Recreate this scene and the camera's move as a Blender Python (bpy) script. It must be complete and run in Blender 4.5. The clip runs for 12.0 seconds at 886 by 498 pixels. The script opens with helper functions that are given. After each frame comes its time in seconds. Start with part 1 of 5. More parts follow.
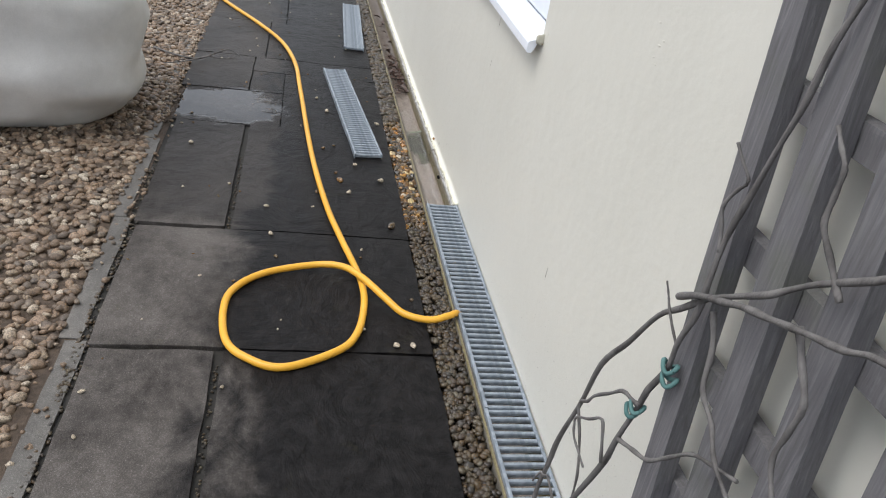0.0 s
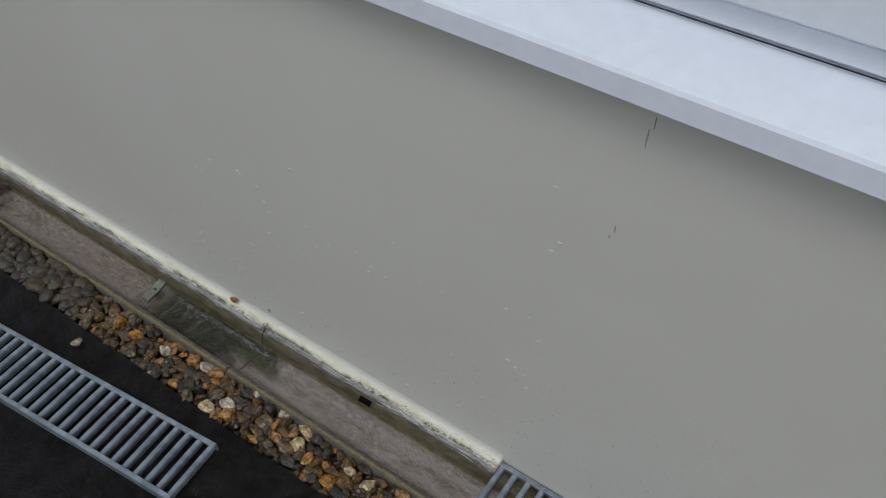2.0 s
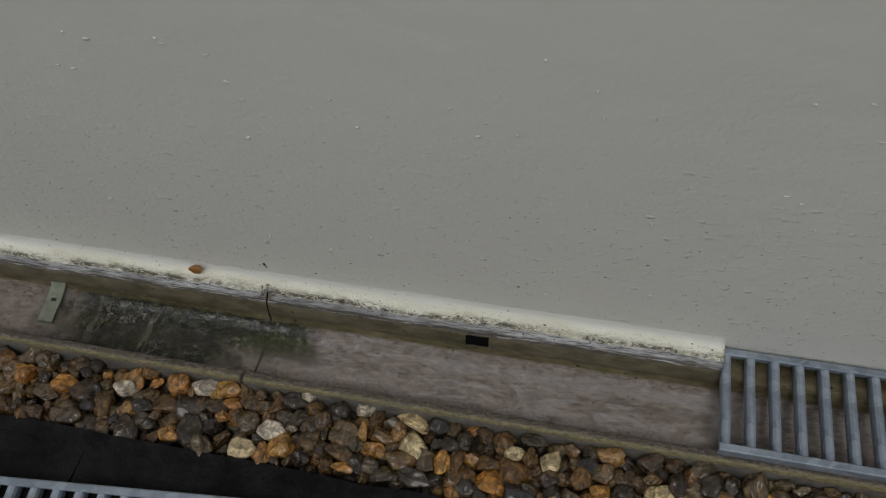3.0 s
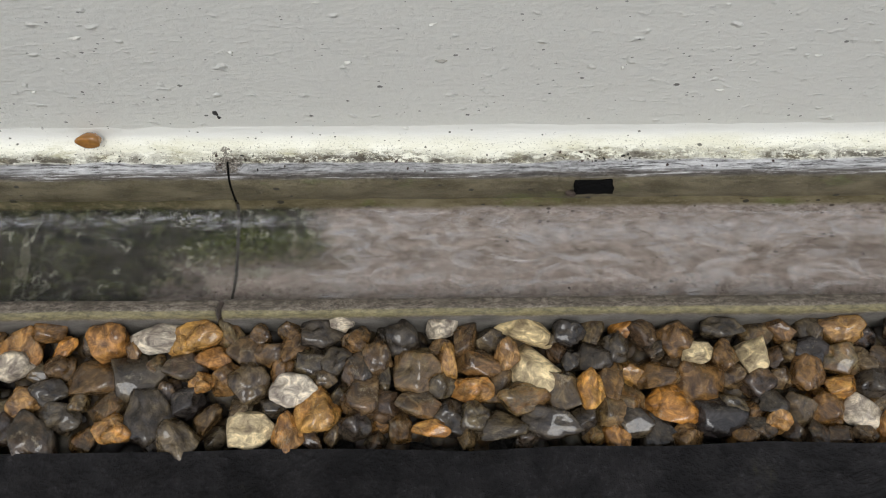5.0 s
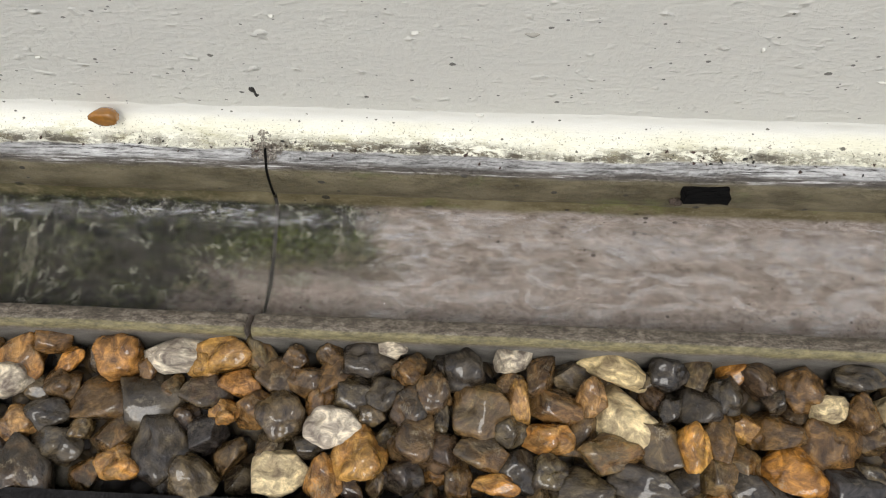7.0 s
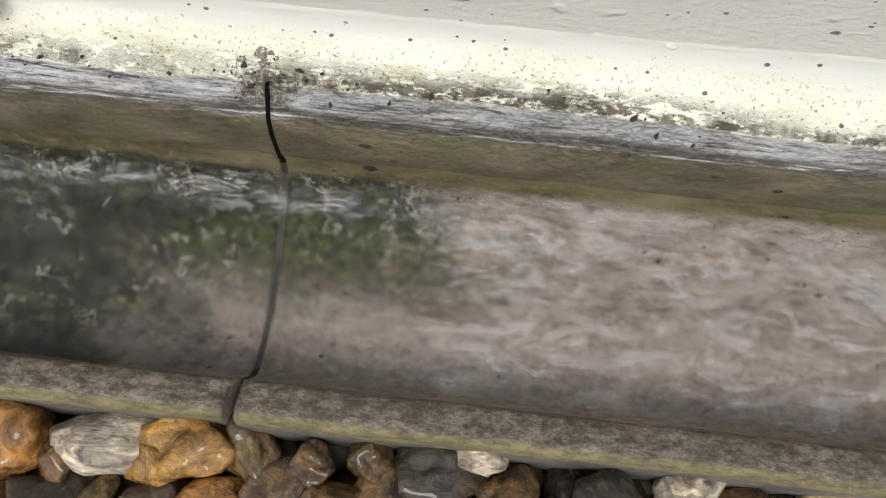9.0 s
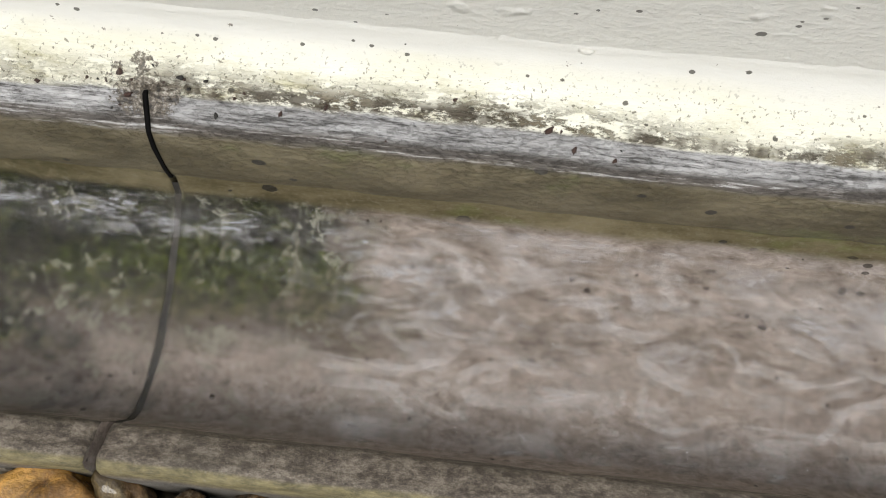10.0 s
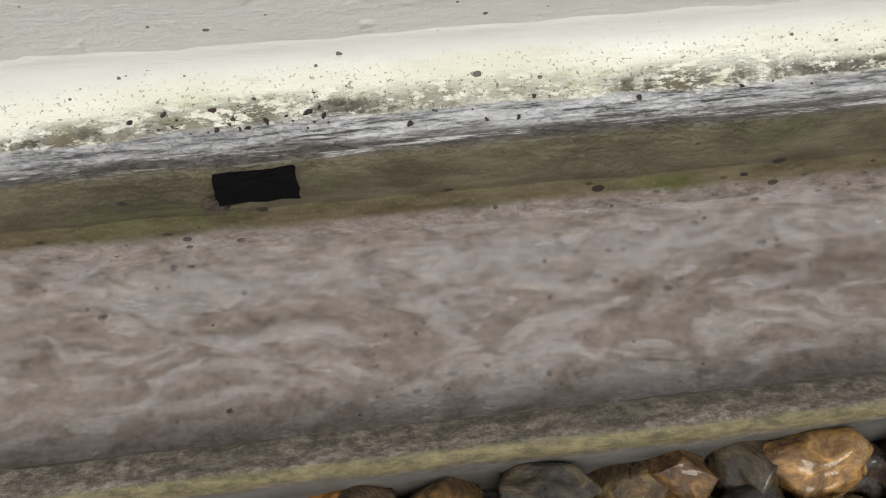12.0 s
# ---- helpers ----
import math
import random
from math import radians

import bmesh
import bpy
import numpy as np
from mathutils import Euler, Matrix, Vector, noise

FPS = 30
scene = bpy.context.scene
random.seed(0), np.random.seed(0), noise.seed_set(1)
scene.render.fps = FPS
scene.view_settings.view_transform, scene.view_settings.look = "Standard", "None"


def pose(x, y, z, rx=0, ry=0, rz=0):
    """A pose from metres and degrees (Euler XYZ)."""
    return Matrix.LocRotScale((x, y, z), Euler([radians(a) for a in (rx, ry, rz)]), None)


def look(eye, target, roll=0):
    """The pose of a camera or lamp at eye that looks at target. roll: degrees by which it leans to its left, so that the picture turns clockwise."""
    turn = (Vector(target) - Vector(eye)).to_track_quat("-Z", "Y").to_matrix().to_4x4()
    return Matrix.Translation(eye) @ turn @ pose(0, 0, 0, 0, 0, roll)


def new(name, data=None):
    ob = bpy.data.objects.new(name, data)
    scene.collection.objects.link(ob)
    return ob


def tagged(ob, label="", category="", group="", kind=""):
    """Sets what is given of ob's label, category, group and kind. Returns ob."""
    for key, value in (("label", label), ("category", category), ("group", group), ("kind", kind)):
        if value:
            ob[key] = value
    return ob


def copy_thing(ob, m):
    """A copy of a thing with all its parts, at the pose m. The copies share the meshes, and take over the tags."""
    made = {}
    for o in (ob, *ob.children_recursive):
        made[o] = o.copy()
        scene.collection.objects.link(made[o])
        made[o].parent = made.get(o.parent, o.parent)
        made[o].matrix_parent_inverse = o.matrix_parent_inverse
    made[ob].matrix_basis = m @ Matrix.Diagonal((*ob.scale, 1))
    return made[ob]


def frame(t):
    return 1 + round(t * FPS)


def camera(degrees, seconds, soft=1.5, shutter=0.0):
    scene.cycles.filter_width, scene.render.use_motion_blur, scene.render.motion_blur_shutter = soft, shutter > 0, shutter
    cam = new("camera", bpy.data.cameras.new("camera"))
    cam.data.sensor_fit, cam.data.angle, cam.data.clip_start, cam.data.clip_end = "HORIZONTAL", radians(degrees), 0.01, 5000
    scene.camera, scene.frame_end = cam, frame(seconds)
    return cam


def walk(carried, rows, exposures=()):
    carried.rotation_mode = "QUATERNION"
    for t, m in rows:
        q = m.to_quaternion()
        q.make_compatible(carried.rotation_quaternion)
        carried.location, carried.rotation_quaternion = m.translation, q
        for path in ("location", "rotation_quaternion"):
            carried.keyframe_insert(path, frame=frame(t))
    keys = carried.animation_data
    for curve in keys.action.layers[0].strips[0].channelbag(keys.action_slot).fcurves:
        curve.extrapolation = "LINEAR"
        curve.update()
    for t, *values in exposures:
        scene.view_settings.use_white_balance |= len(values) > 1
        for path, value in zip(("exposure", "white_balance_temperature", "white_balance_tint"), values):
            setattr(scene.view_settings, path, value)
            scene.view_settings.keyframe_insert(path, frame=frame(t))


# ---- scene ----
cam = camera(60.0, 12.0, soft=1.1)
PATH = [
    (0, (2.719, -0.558, 1.112), (1.013, -0.154, 0.149), 9.9),
    (0.2, (2.504, -0.585, 1.13), (0.858, -0.025, 0.141), 8.2),
    (0.5, (2.199, -0.59, 1.119), (0.617, 0.093, 0.104), 6.1),
    (1, (1.635, -0.589, 1.127), (0.146, 0.197, 0.048), 3.2),
    (1.5, (1.175, -0.583, 1.106), (0.057, 0.55, -0.106), 1.6),
    (2, (0.735, -0.538, 1.035), (-0.081, 0.633, -0.366), -0.1),
    (2.5, (0.455, -0.486, 0.933), (0.11, 0.718, -0.627), 3.7),
    (3, (0.32, -0.372, 0.707), (-0.03, 0.68, -0.958), -7.9),
    (3.2, (0.277, -0.37, 0.603), (-0.015, 0.736, -1.037), -6.3),
    (4.8, (0.128, -0.254, 0.434), (0.132, 0.528, -1.407), 0.5),
    (5, (0.128, -0.25, 0.436), (0.151, 0.507, -1.415), 1.1),
    (5.5, (0.123, -0.236, 0.442), (0.085, 0.47, -1.429), -2.4),
    (6, (0.117, -0.238, 0.437), (0.069, 0.488, -1.425), -1.8),
    (6.5, (0.118, -0.214, 0.407), (0.033, 0.481, -1.466), -4.7),
    (6.7, (0.116, -0.211, 0.392), (0.025, 0.505, -1.473), -4.9),
    (8.3, (0.09, -0.122, 0.265), (0.035, 0.327, -1.682), -2.6),
    (8.5, (0.082, -0.117, 0.252), (0.028, 0.322, -1.698), -2.3),
    (9, (0.063, -0.102, 0.219), (-0.01, 0.29, -1.741), -4.4),
    (9.5, (0.057, -0.097, 0.196), (-0.01, 0.306, -1.761), -3.1),
    (10, (0.086, -0.099, 0.196), (0.034, 0.401, -1.739), 0.1),
    (10.5, (0.128, -0.115, 0.193), (0.218, 0.602, -1.671), 9.7),
    (11, (0.155, -0.123, 0.196), (0.248, 0.665, -1.64), 7.0),
    (11.5, (0.196, -0.122, 0.202), (0.252, 0.621, -1.654), 2.8),
    (12, (0.267, -0.137, 0.199), (0.392, 0.623, -1.647), 3.1),
]
EXPOSURES = [(0.0, 0.65, 6420, 10), (0.5, 0.47, 6380, 10), (1.0, 0.18, 6300, 10), (1.5, -0.2, 6120, 9), (2.0, -0.57, 6120, 9), (2.5, -0.78, 6380, 9), (3.0, -0.8, 6360, 9), (5.0, 0.26, 6280, 10), (5.5, 0.36, 6350, 10),
             (6.0, 0.44, 6450, 10), (6.5, 0.50, 6500, 10), (8.5, 0.48, 6520, 10), (10.0, 0.57, 6530, 10), (10.5, 0.54, 6520, 10), (11.5, 0.37, 6500, 10), (12.0, 0.29, 6480, 10)]
walk(cam, [(t, look(eye, target, roll)) for t, eye, target, roll in PATH], EXPOSURES)

# ---- world, sun, light ----
world = bpy.data.worlds.new("overcast")
scene.world = world
world.use_nodes = True
wn = world.node_tree
sky = wn.nodes.new("ShaderNodeTexSky")
sky.sky_type, sky.sun_disc = "NISHITA", False
sky.sun_elevation, sky.sun_rotation = radians(48), radians(200)
sky.dust_density, sky.ozone_density = 4.0, 0.6
grey = wn.nodes.new("ShaderNodeMix")
grey.data_type = "RGBA"
grey.inputs[0].default_value = 0.75
grey.inputs[7].default_value = (7.6, 8.0, 8.6, 1)
wn.links.new(sky.outputs[0], grey.inputs[6])
wn.links.new(grey.outputs[2], wn.nodes["Background"].inputs[0])
wn.nodes["Background"].inputs[1].default_value = 0.12

sun = new("sun", bpy.data.lights.new("sun", "SUN"))
sun.data.energy, sun.data.angle, sun.data.color = 1.2, radians(25), (1.0, 0.97, 0.92)
sun.matrix_world = look((1.0, -4.2, 8.0), (0.0, 0.0, 0.0))


# ---- materials ----
def ramp(nt, fac, stops):
    node = nt.nodes.new("ShaderNodeValToRGB")
    el = node.color_ramp.elements
    while len(el) < len(stops):
        el.new(0.5)
    for e, (p, c) in zip(el, stops):
        e.position, e.color = p, (*c, 1) if len(c) == 3 else c
    if fac is not None:
        nt.links.new(fac, node.inputs[0])
    return node.outputs[0]


def noise_tex(nt, scale, detail=4.0, rough=0.55, stretch=(1, 1, 1), distort=0.0, shift=None, world_space=False):
    co = nt.nodes.new("ShaderNodeTexCoord")
    mp = nt.nodes.new("ShaderNodeMapping")
    mp.inputs["Scale"].default_value = stretch
    if world_space:
        geo = nt.nodes.new("ShaderNodeNewGeometry")
        nt.links.new(geo.outputs["Position"], mp.inputs[0])
    else:
        nt.links.new(co.outputs["Object"], mp.inputs[0])
    if shift is not None:
        nt.links.new(shift, mp.inputs["Location"])
    n = nt.nodes.new("ShaderNodeTexNoise")
    n.inputs["Scale"].default_value, n.inputs["Detail"].default_value = scale, detail
    n.inputs["Roughness"].default_value, n.inputs["Distortion"].default_value = rough, distort
    nt.links.new(mp.outputs[0], n.inputs["Vector"])
    return n.outputs["Fac"]


def mix(nt, fac, a, b, blend="MIX"):
    m = nt.nodes.new("ShaderNodeMix")
    m.data_type, m.blend_type = "RGBA", blend
    for sock, v in ((m.inputs[0], fac), (m.inputs[6], a), (m.inputs[7], b)):
        if isinstance(v, (int, float)):
            sock.default_value = v
        elif isinstance(v, tuple):
            sock.default_value = (*v, 1) if len(v) == 3 else v
        else:
            nt.links.new(v, sock)
    return m.outputs[2]


def math_node(nt, op, a, b=0.0):
    m = nt.nodes.new("ShaderNodeMath")
    m.operation = op
    for sock, v in ((m.inputs[0], a), (m.inputs[1], b)):
        if isinstance(v, (int, float)):
            sock.default_value = v
        else:
            nt.links.new(v, sock)
    return m.outputs[0]


def step(nt, value, lo, hi):
    m = nt.nodes.new("ShaderNodeMapRange")
    m.interpolation_type = "SMOOTHSTEP"
    m.inputs[1].default_value, m.inputs[2].default_value = lo, hi
    nt.links.new(value, m.inputs[0])
    return m.outputs[0]


def position(nt):
    geo = nt.nodes.new("ShaderNodeNewGeometry")
    sep = nt.nodes.new("ShaderNodeSeparateXYZ")
    nt.links.new(geo.outputs["Position"], sep.inputs[0])
    return sep.outputs


def start(name):
    m = bpy.data.materials.new(name)
    m.use_nodes = True
    return m, m.node_tree, m.node_tree.nodes["Principled BSDF"]


def finish(nt, bsdf, color=None, rough=0.5, metal=0.0, height=None, strength=0.3, distance=0.002, spec=None):
    if color is not None:
        if isinstance(color, tuple):
            bsdf.inputs["Base Color"].default_value = (*color, 1)
        else:
            nt.links.new(color, bsdf.inputs["Base Color"])
    if isinstance(rough, (int, float)):
        bsdf.inputs["Roughness"].default_value = rough
    else:
        nt.links.new(rough, bsdf.inputs["Roughness"])
    bsdf.inputs["Metallic"].default_value = metal
    if spec is not None:
        bsdf.inputs["Specular IOR Level"].default_value = spec
    if height is not None:
        b = nt.nodes.new("ShaderNodeBump")
        b.inputs["Strength"].default_value, b.inputs["Distance"].default_value = strength, distance
        nt.links.new(height, b.inputs["Height"])
        nt.links.new(b.outputs[0], bsdf.inputs["Normal"])


def simple(name, a, b, scale=20.0, rough=0.5, metal=0.0, strength=0.25, distance=0.001, fine=None, stretch=(1, 1, 1), spec=None):
    m, nt, bsdf = start(name)
    big = noise_tex(nt, scale, 5, 0.6, stretch)
    small = noise_tex(nt, fine or scale * 8, 3, 0.6, stretch)
    color = mix(nt, math_node(nt, "MULTIPLY", small, 0.35), ramp(nt, big, [(0.32, a), (0.68, b)]), tuple(0.6 * x for x in a))
    finish(nt, bsdf, color, rough, metal, math_node(nt, "ADD", big, small), strength, distance, spec)
    return m


def spots(nt, scale, power, size, stretch=(1, 1, 1)):
    """Round specks of very mixed sizes: 1 inside one, 0 outside."""
    vor = nt.nodes.new("ShaderNodeTexVoronoi")
    vor.inputs["Scale"].default_value = scale
    co = nt.nodes.new("ShaderNodeTexCoord")
    mp = nt.nodes.new("ShaderNodeMapping")
    mp.inputs["Scale"].default_value = stretch
    nt.links.new(co.outputs["Object"], mp.inputs[0])
    nt.links.new(mp.outputs[0], vor.inputs["Vector"])
    sizes = nt.nodes.new("ShaderNodeSeparateColor")
    nt.links.new(vor.outputs["Color"], sizes.inputs[0])
    radius = math_node(nt, "MULTIPLY", math_node(nt, "POWER", sizes.outputs[0], power), size)
    ragged = math_node(nt, "ADD", vor.outputs["Distance"], math_node(nt, "MULTIPLY", math_node(nt, "SUBTRACT", noise_tex(nt, scale * 5, 2, 0.6), 0.5), 0.12))
    return math_node(nt, "LESS_THAN", ragged, radius)


def wall_render():
    """Cream masonry paint over trowelled render: dirt specks low down, brushed relief with small pimples."""
    m, nt, bsdf = start("cream_render")
    x, y, z = position(nt)
    broad = noise_tex(nt, 1.6, 3, 0.5)
    color = ramp(nt, broad, [(0.3, (0.585, 0.575, 0.52)), (0.7, (0.635, 0.625, 0.57))])
    low = math_node(nt, "SUBTRACT", 1.0, step(nt, z, 0.02, 0.40))
    for scale, power, size in ((95, 7.0, 0.13), (170, 6.0, 0.17), (300, 6.0, 0.2)):
        color = mix(nt, math_node(nt, "MULTIPLY", math_node(nt, "MULTIPLY", spots(nt, scale, power, size, (0.75, 1, 1)), low), 0.9), color, (0.05, 0.045, 0.035))
    green = math_node(nt, "MULTIPLY", step(nt, noise_tex(nt, 26, 6, 0.75, (0.5, 1, 1)), 0.52, 0.72), math_node(nt, "SUBTRACT", 1.0, step(nt, z, 0.0, 0.13)))
    color = mix(nt, math_node(nt, "MULTIPLY", green, 0.16), color, (0.36, 0.37, 0.25))
    smear = math_node(nt, "MULTIPLY", step(nt, noise_tex(nt, 60, 6, 0.8, (0.25, 1, 1)), 0.56, 0.74), math_node(nt, "SUBTRACT", 1.0, step(nt, z, 0.02, 0.22)))
    color = mix(nt, math_node(nt, "MULTIPLY", smear, 0.14), color, (0.80, 0.79, 0.74))
    brush = noise_tex(nt, 300, 6, 0.7, (0.6, 1, 1.1))
    lump = noise_tex(nt, 130, 2, 0.4, (0.8, 1, 1.1))
    pimple = step(nt, lump, 0.60, 0.88)
    height = math_node(nt, "ADD", math_node(nt, "MULTIPLY", math_node(nt, "MULTIPLY", brush, math_node(nt, "ADD", math_node(nt, "MULTIPLY", low, 0.8), 0.2)), 0.8), math_node(nt, "MULTIPLY", math_node(nt, "MULTIPLY", pimple, low), 1.3))
    height = math_node(nt, "ADD", height, math_node(nt, "MULTIPLY", noise_tex(nt, 34, 3, 0.5, (0.8, 1, 1)), 1.0))
    height = math_node(nt, "ADD", height, math_node(nt, "MULTIPLY", noise_tex(nt, 5, 2, 0.4), 2.0))
    finish(nt, bsdf, color, 0.42, 0, height, 0.85, 0.0016)
    return m


def fillet_mat():
    """Cream paint on the mortar fillet, moss and soot along its lower edge, scraped grey paint and olive film on its face."""
    m, nt, bsdf = start("mossy_cream_fillet")
    x, y, z = position(nt)
    wob = math_node(nt, "MULTIPLY", math_node(nt, "SUBTRACT", noise_tex(nt, 45, 5, 0.65, (0.4, 1, 1)), 0.5), 0.0034)
    zz = math_node(nt, "ADD", z, wob)
    cream = ramp(nt, noise_tex(nt, 60, 5, 0.65, (0.3, 1, 1)), [(0.36, (0.66, 0.64, 0.50)), (0.64, (0.80, 0.785, 0.67))])
    cream = mix(nt, step(nt, zz, 0.0172, 0.0218), cream, (0.60, 0.59, 0.535))
    dirt = step(nt, noise_tex(nt, 380, 7, 0.82, (0.4, 1, 1)), 0.47, 0.53)
    patch = step(nt, noise_tex(nt, 16, 4, 0.65, (1, 0.3, 0.3)), 0.40, 0.60)
    lowband = math_node(nt, "SUBTRACT", 1.0, step(nt, zz, 0.0146, 0.0172))
    mossy = math_node(nt, "MULTIPLY", math_node(nt, "MULTIPLY", dirt, lowband), math_node(nt, "ADD", math_node(nt, "MULTIPLY", patch, 0.7), 0.25))
    stain = math_node(nt, "MULTIPLY", step(nt, noise_tex(nt, 140, 6, 0.75, (0.3, 1, 1)), 0.5, 0.68), math_node(nt, "SUBTRACT", 1.0, step(nt, zz, 0.0150, 0.0205)))
    color = mix(nt, math_node(nt, "MULTIPLY", stain, 0.7), cream, (0.36, 0.33, 0.16))
    color = mix(nt, mossy, color, (0.085, 0.062, 0.024))
    line = math_node(nt, "MULTIPLY", step(nt, zz, 0.0134, 0.0138), math_node(nt, "SUBTRACT", 1.0, step(nt, zz, 0.0146, 0.0158)))
    line = math_node(nt, "MULTIPLY", line, math_node(nt, "MULTIPLY", step(nt, noise_tex(nt, 22, 5, 0.7, (1, 0.3, 0.3)), 0.44, 0.56), step(nt, noise_tex(nt, 300, 6, 0.82, (0.5, 1, 1)), 0.42, 0.49)))
    color = mix(nt, math_node(nt, "MULTIPLY", line, 0.9), color, (0.045, 0.032, 0.016))
    peppered = math_node(nt, "MULTIPLY", step(nt, noise_tex(nt, 900, 3, 0.6), 0.60, 0.66), math_node(nt, "SUBTRACT", 1.0, step(nt, zz, 0.0165, 0.0215)))
    color = mix(nt, math_node(nt, "MULTIPLY", peppered, 0.8), color, (0.11, 0.10, 0.06))
    for scale, power, size in ((150, 5.0, 0.15), (320, 5.0, 0.2)):
        color = mix(nt, math_node(nt, "MULTIPLY", spots(nt, scale, power, size, (0.7, 1, 1)), 0.9), color, (0.05, 0.045, 0.03))
    grey_c = ramp(nt, noise_tex(nt, 420, 6, 0.8, (0.10, 1, 1.6)), [(0.42, (0.045, 0.042, 0.038)), (0.47, (0.33, 0.325, 0.315)), (0.58, (0.56, 0.555, 0.54))])
    grime = step(nt, noise_tex(nt, 30, 5, 0.7, (0.5, 1, 1)), 0.40, 0.62)
    grey_c = mix(nt, math_node(nt, "MULTIPLY", grime, 0.5), grey_c, (0.14, 0.135, 0.13))
    face = math_node(nt, "SUBTRACT", 1.0, step(nt, zz, 0.0130, 0.0138))
    color = mix(nt, face, color, grey_c)
    chip = math_node(nt, "MULTIPLY", math_node(nt, "SUBTRACT", 1.0, step(nt, math_node(nt, "ABSOLUTE", math_node(nt, "ADD", x, 0.001)), 0.000, 0.016)), math_node(nt, "SUBTRACT", 1.0, step(nt, zz, 0.0135, 0.0190)))
    chip = step(nt, math_node(nt, "ADD", math_node(nt, "MULTIPLY", chip, 0.26), noise_tex(nt, 130, 6, 0.75)), 0.655, 0.68)
    color = mix(nt, math_node(nt, "MULTIPLY", chip, 0.9), color, ramp(nt, noise_tex(nt, 700, 5, 0.8), [(0.40, (0.02, 0.017, 0.013)), (0.53, (0.12, 0.095, 0.065)), (0.62, (0.42, 0.39, 0.33))]))
    scraped = ramp(nt, noise_tex(nt, 500, 6, 0.8, (0.06, 1, 1.5)), [(0.44, (0.055, 0.048, 0.040)), (0.54, (0.115, 0.10, 0.085)), (0.60, (0.48, 0.47, 0.45))])
    color = mix(nt, math_node(nt, "SUBTRACT", 1.0, step(nt, zz, 0.0085, 0.0105)), color, scraped)
    olive = olive_film(nt)
    color = mix(nt, math_node(nt, "SUBTRACT", 1.0, step(nt, zz, 0.0055, 0.0080)), color, olive)
    height = math_node(nt, "ADD", noise_tex(nt, 500, 6, 0.75, (0.3, 1, 1)), mossy)
    finish(nt, bsdf, color, 0.5, 0, height, 0.7, 0.0008)
    return m


def olive_film(nt):
    olive = ramp(nt, noise_tex(nt, 90, 6, 0.7, (0.35, 1, 1)), [(0.38, (0.066, 0.053, 0.025)), (0.62, (0.152, 0.127, 0.074))])
    olive = mix(nt, math_node(nt, "MULTIPLY", step(nt, noise_tex(nt, 45, 5, 0.7, (0.5, 1, 1)), 0.55, 0.68), 0.5), olive, (0.10, 0.115, 0.035))
    olive = mix(nt, math_node(nt, "MULTIPLY", step(nt, noise_tex(nt, 700, 4, 0.7), 0.5, 0.75), 0.4), olive, (0.22, 0.20, 0.15))
    return mix(nt, math_node(nt, "MULTIPLY", spots(nt, 150, 4.5, 0.27, (0.7, 1, 1)), 0.9), olive, (0.02, 0.018, 0.014))


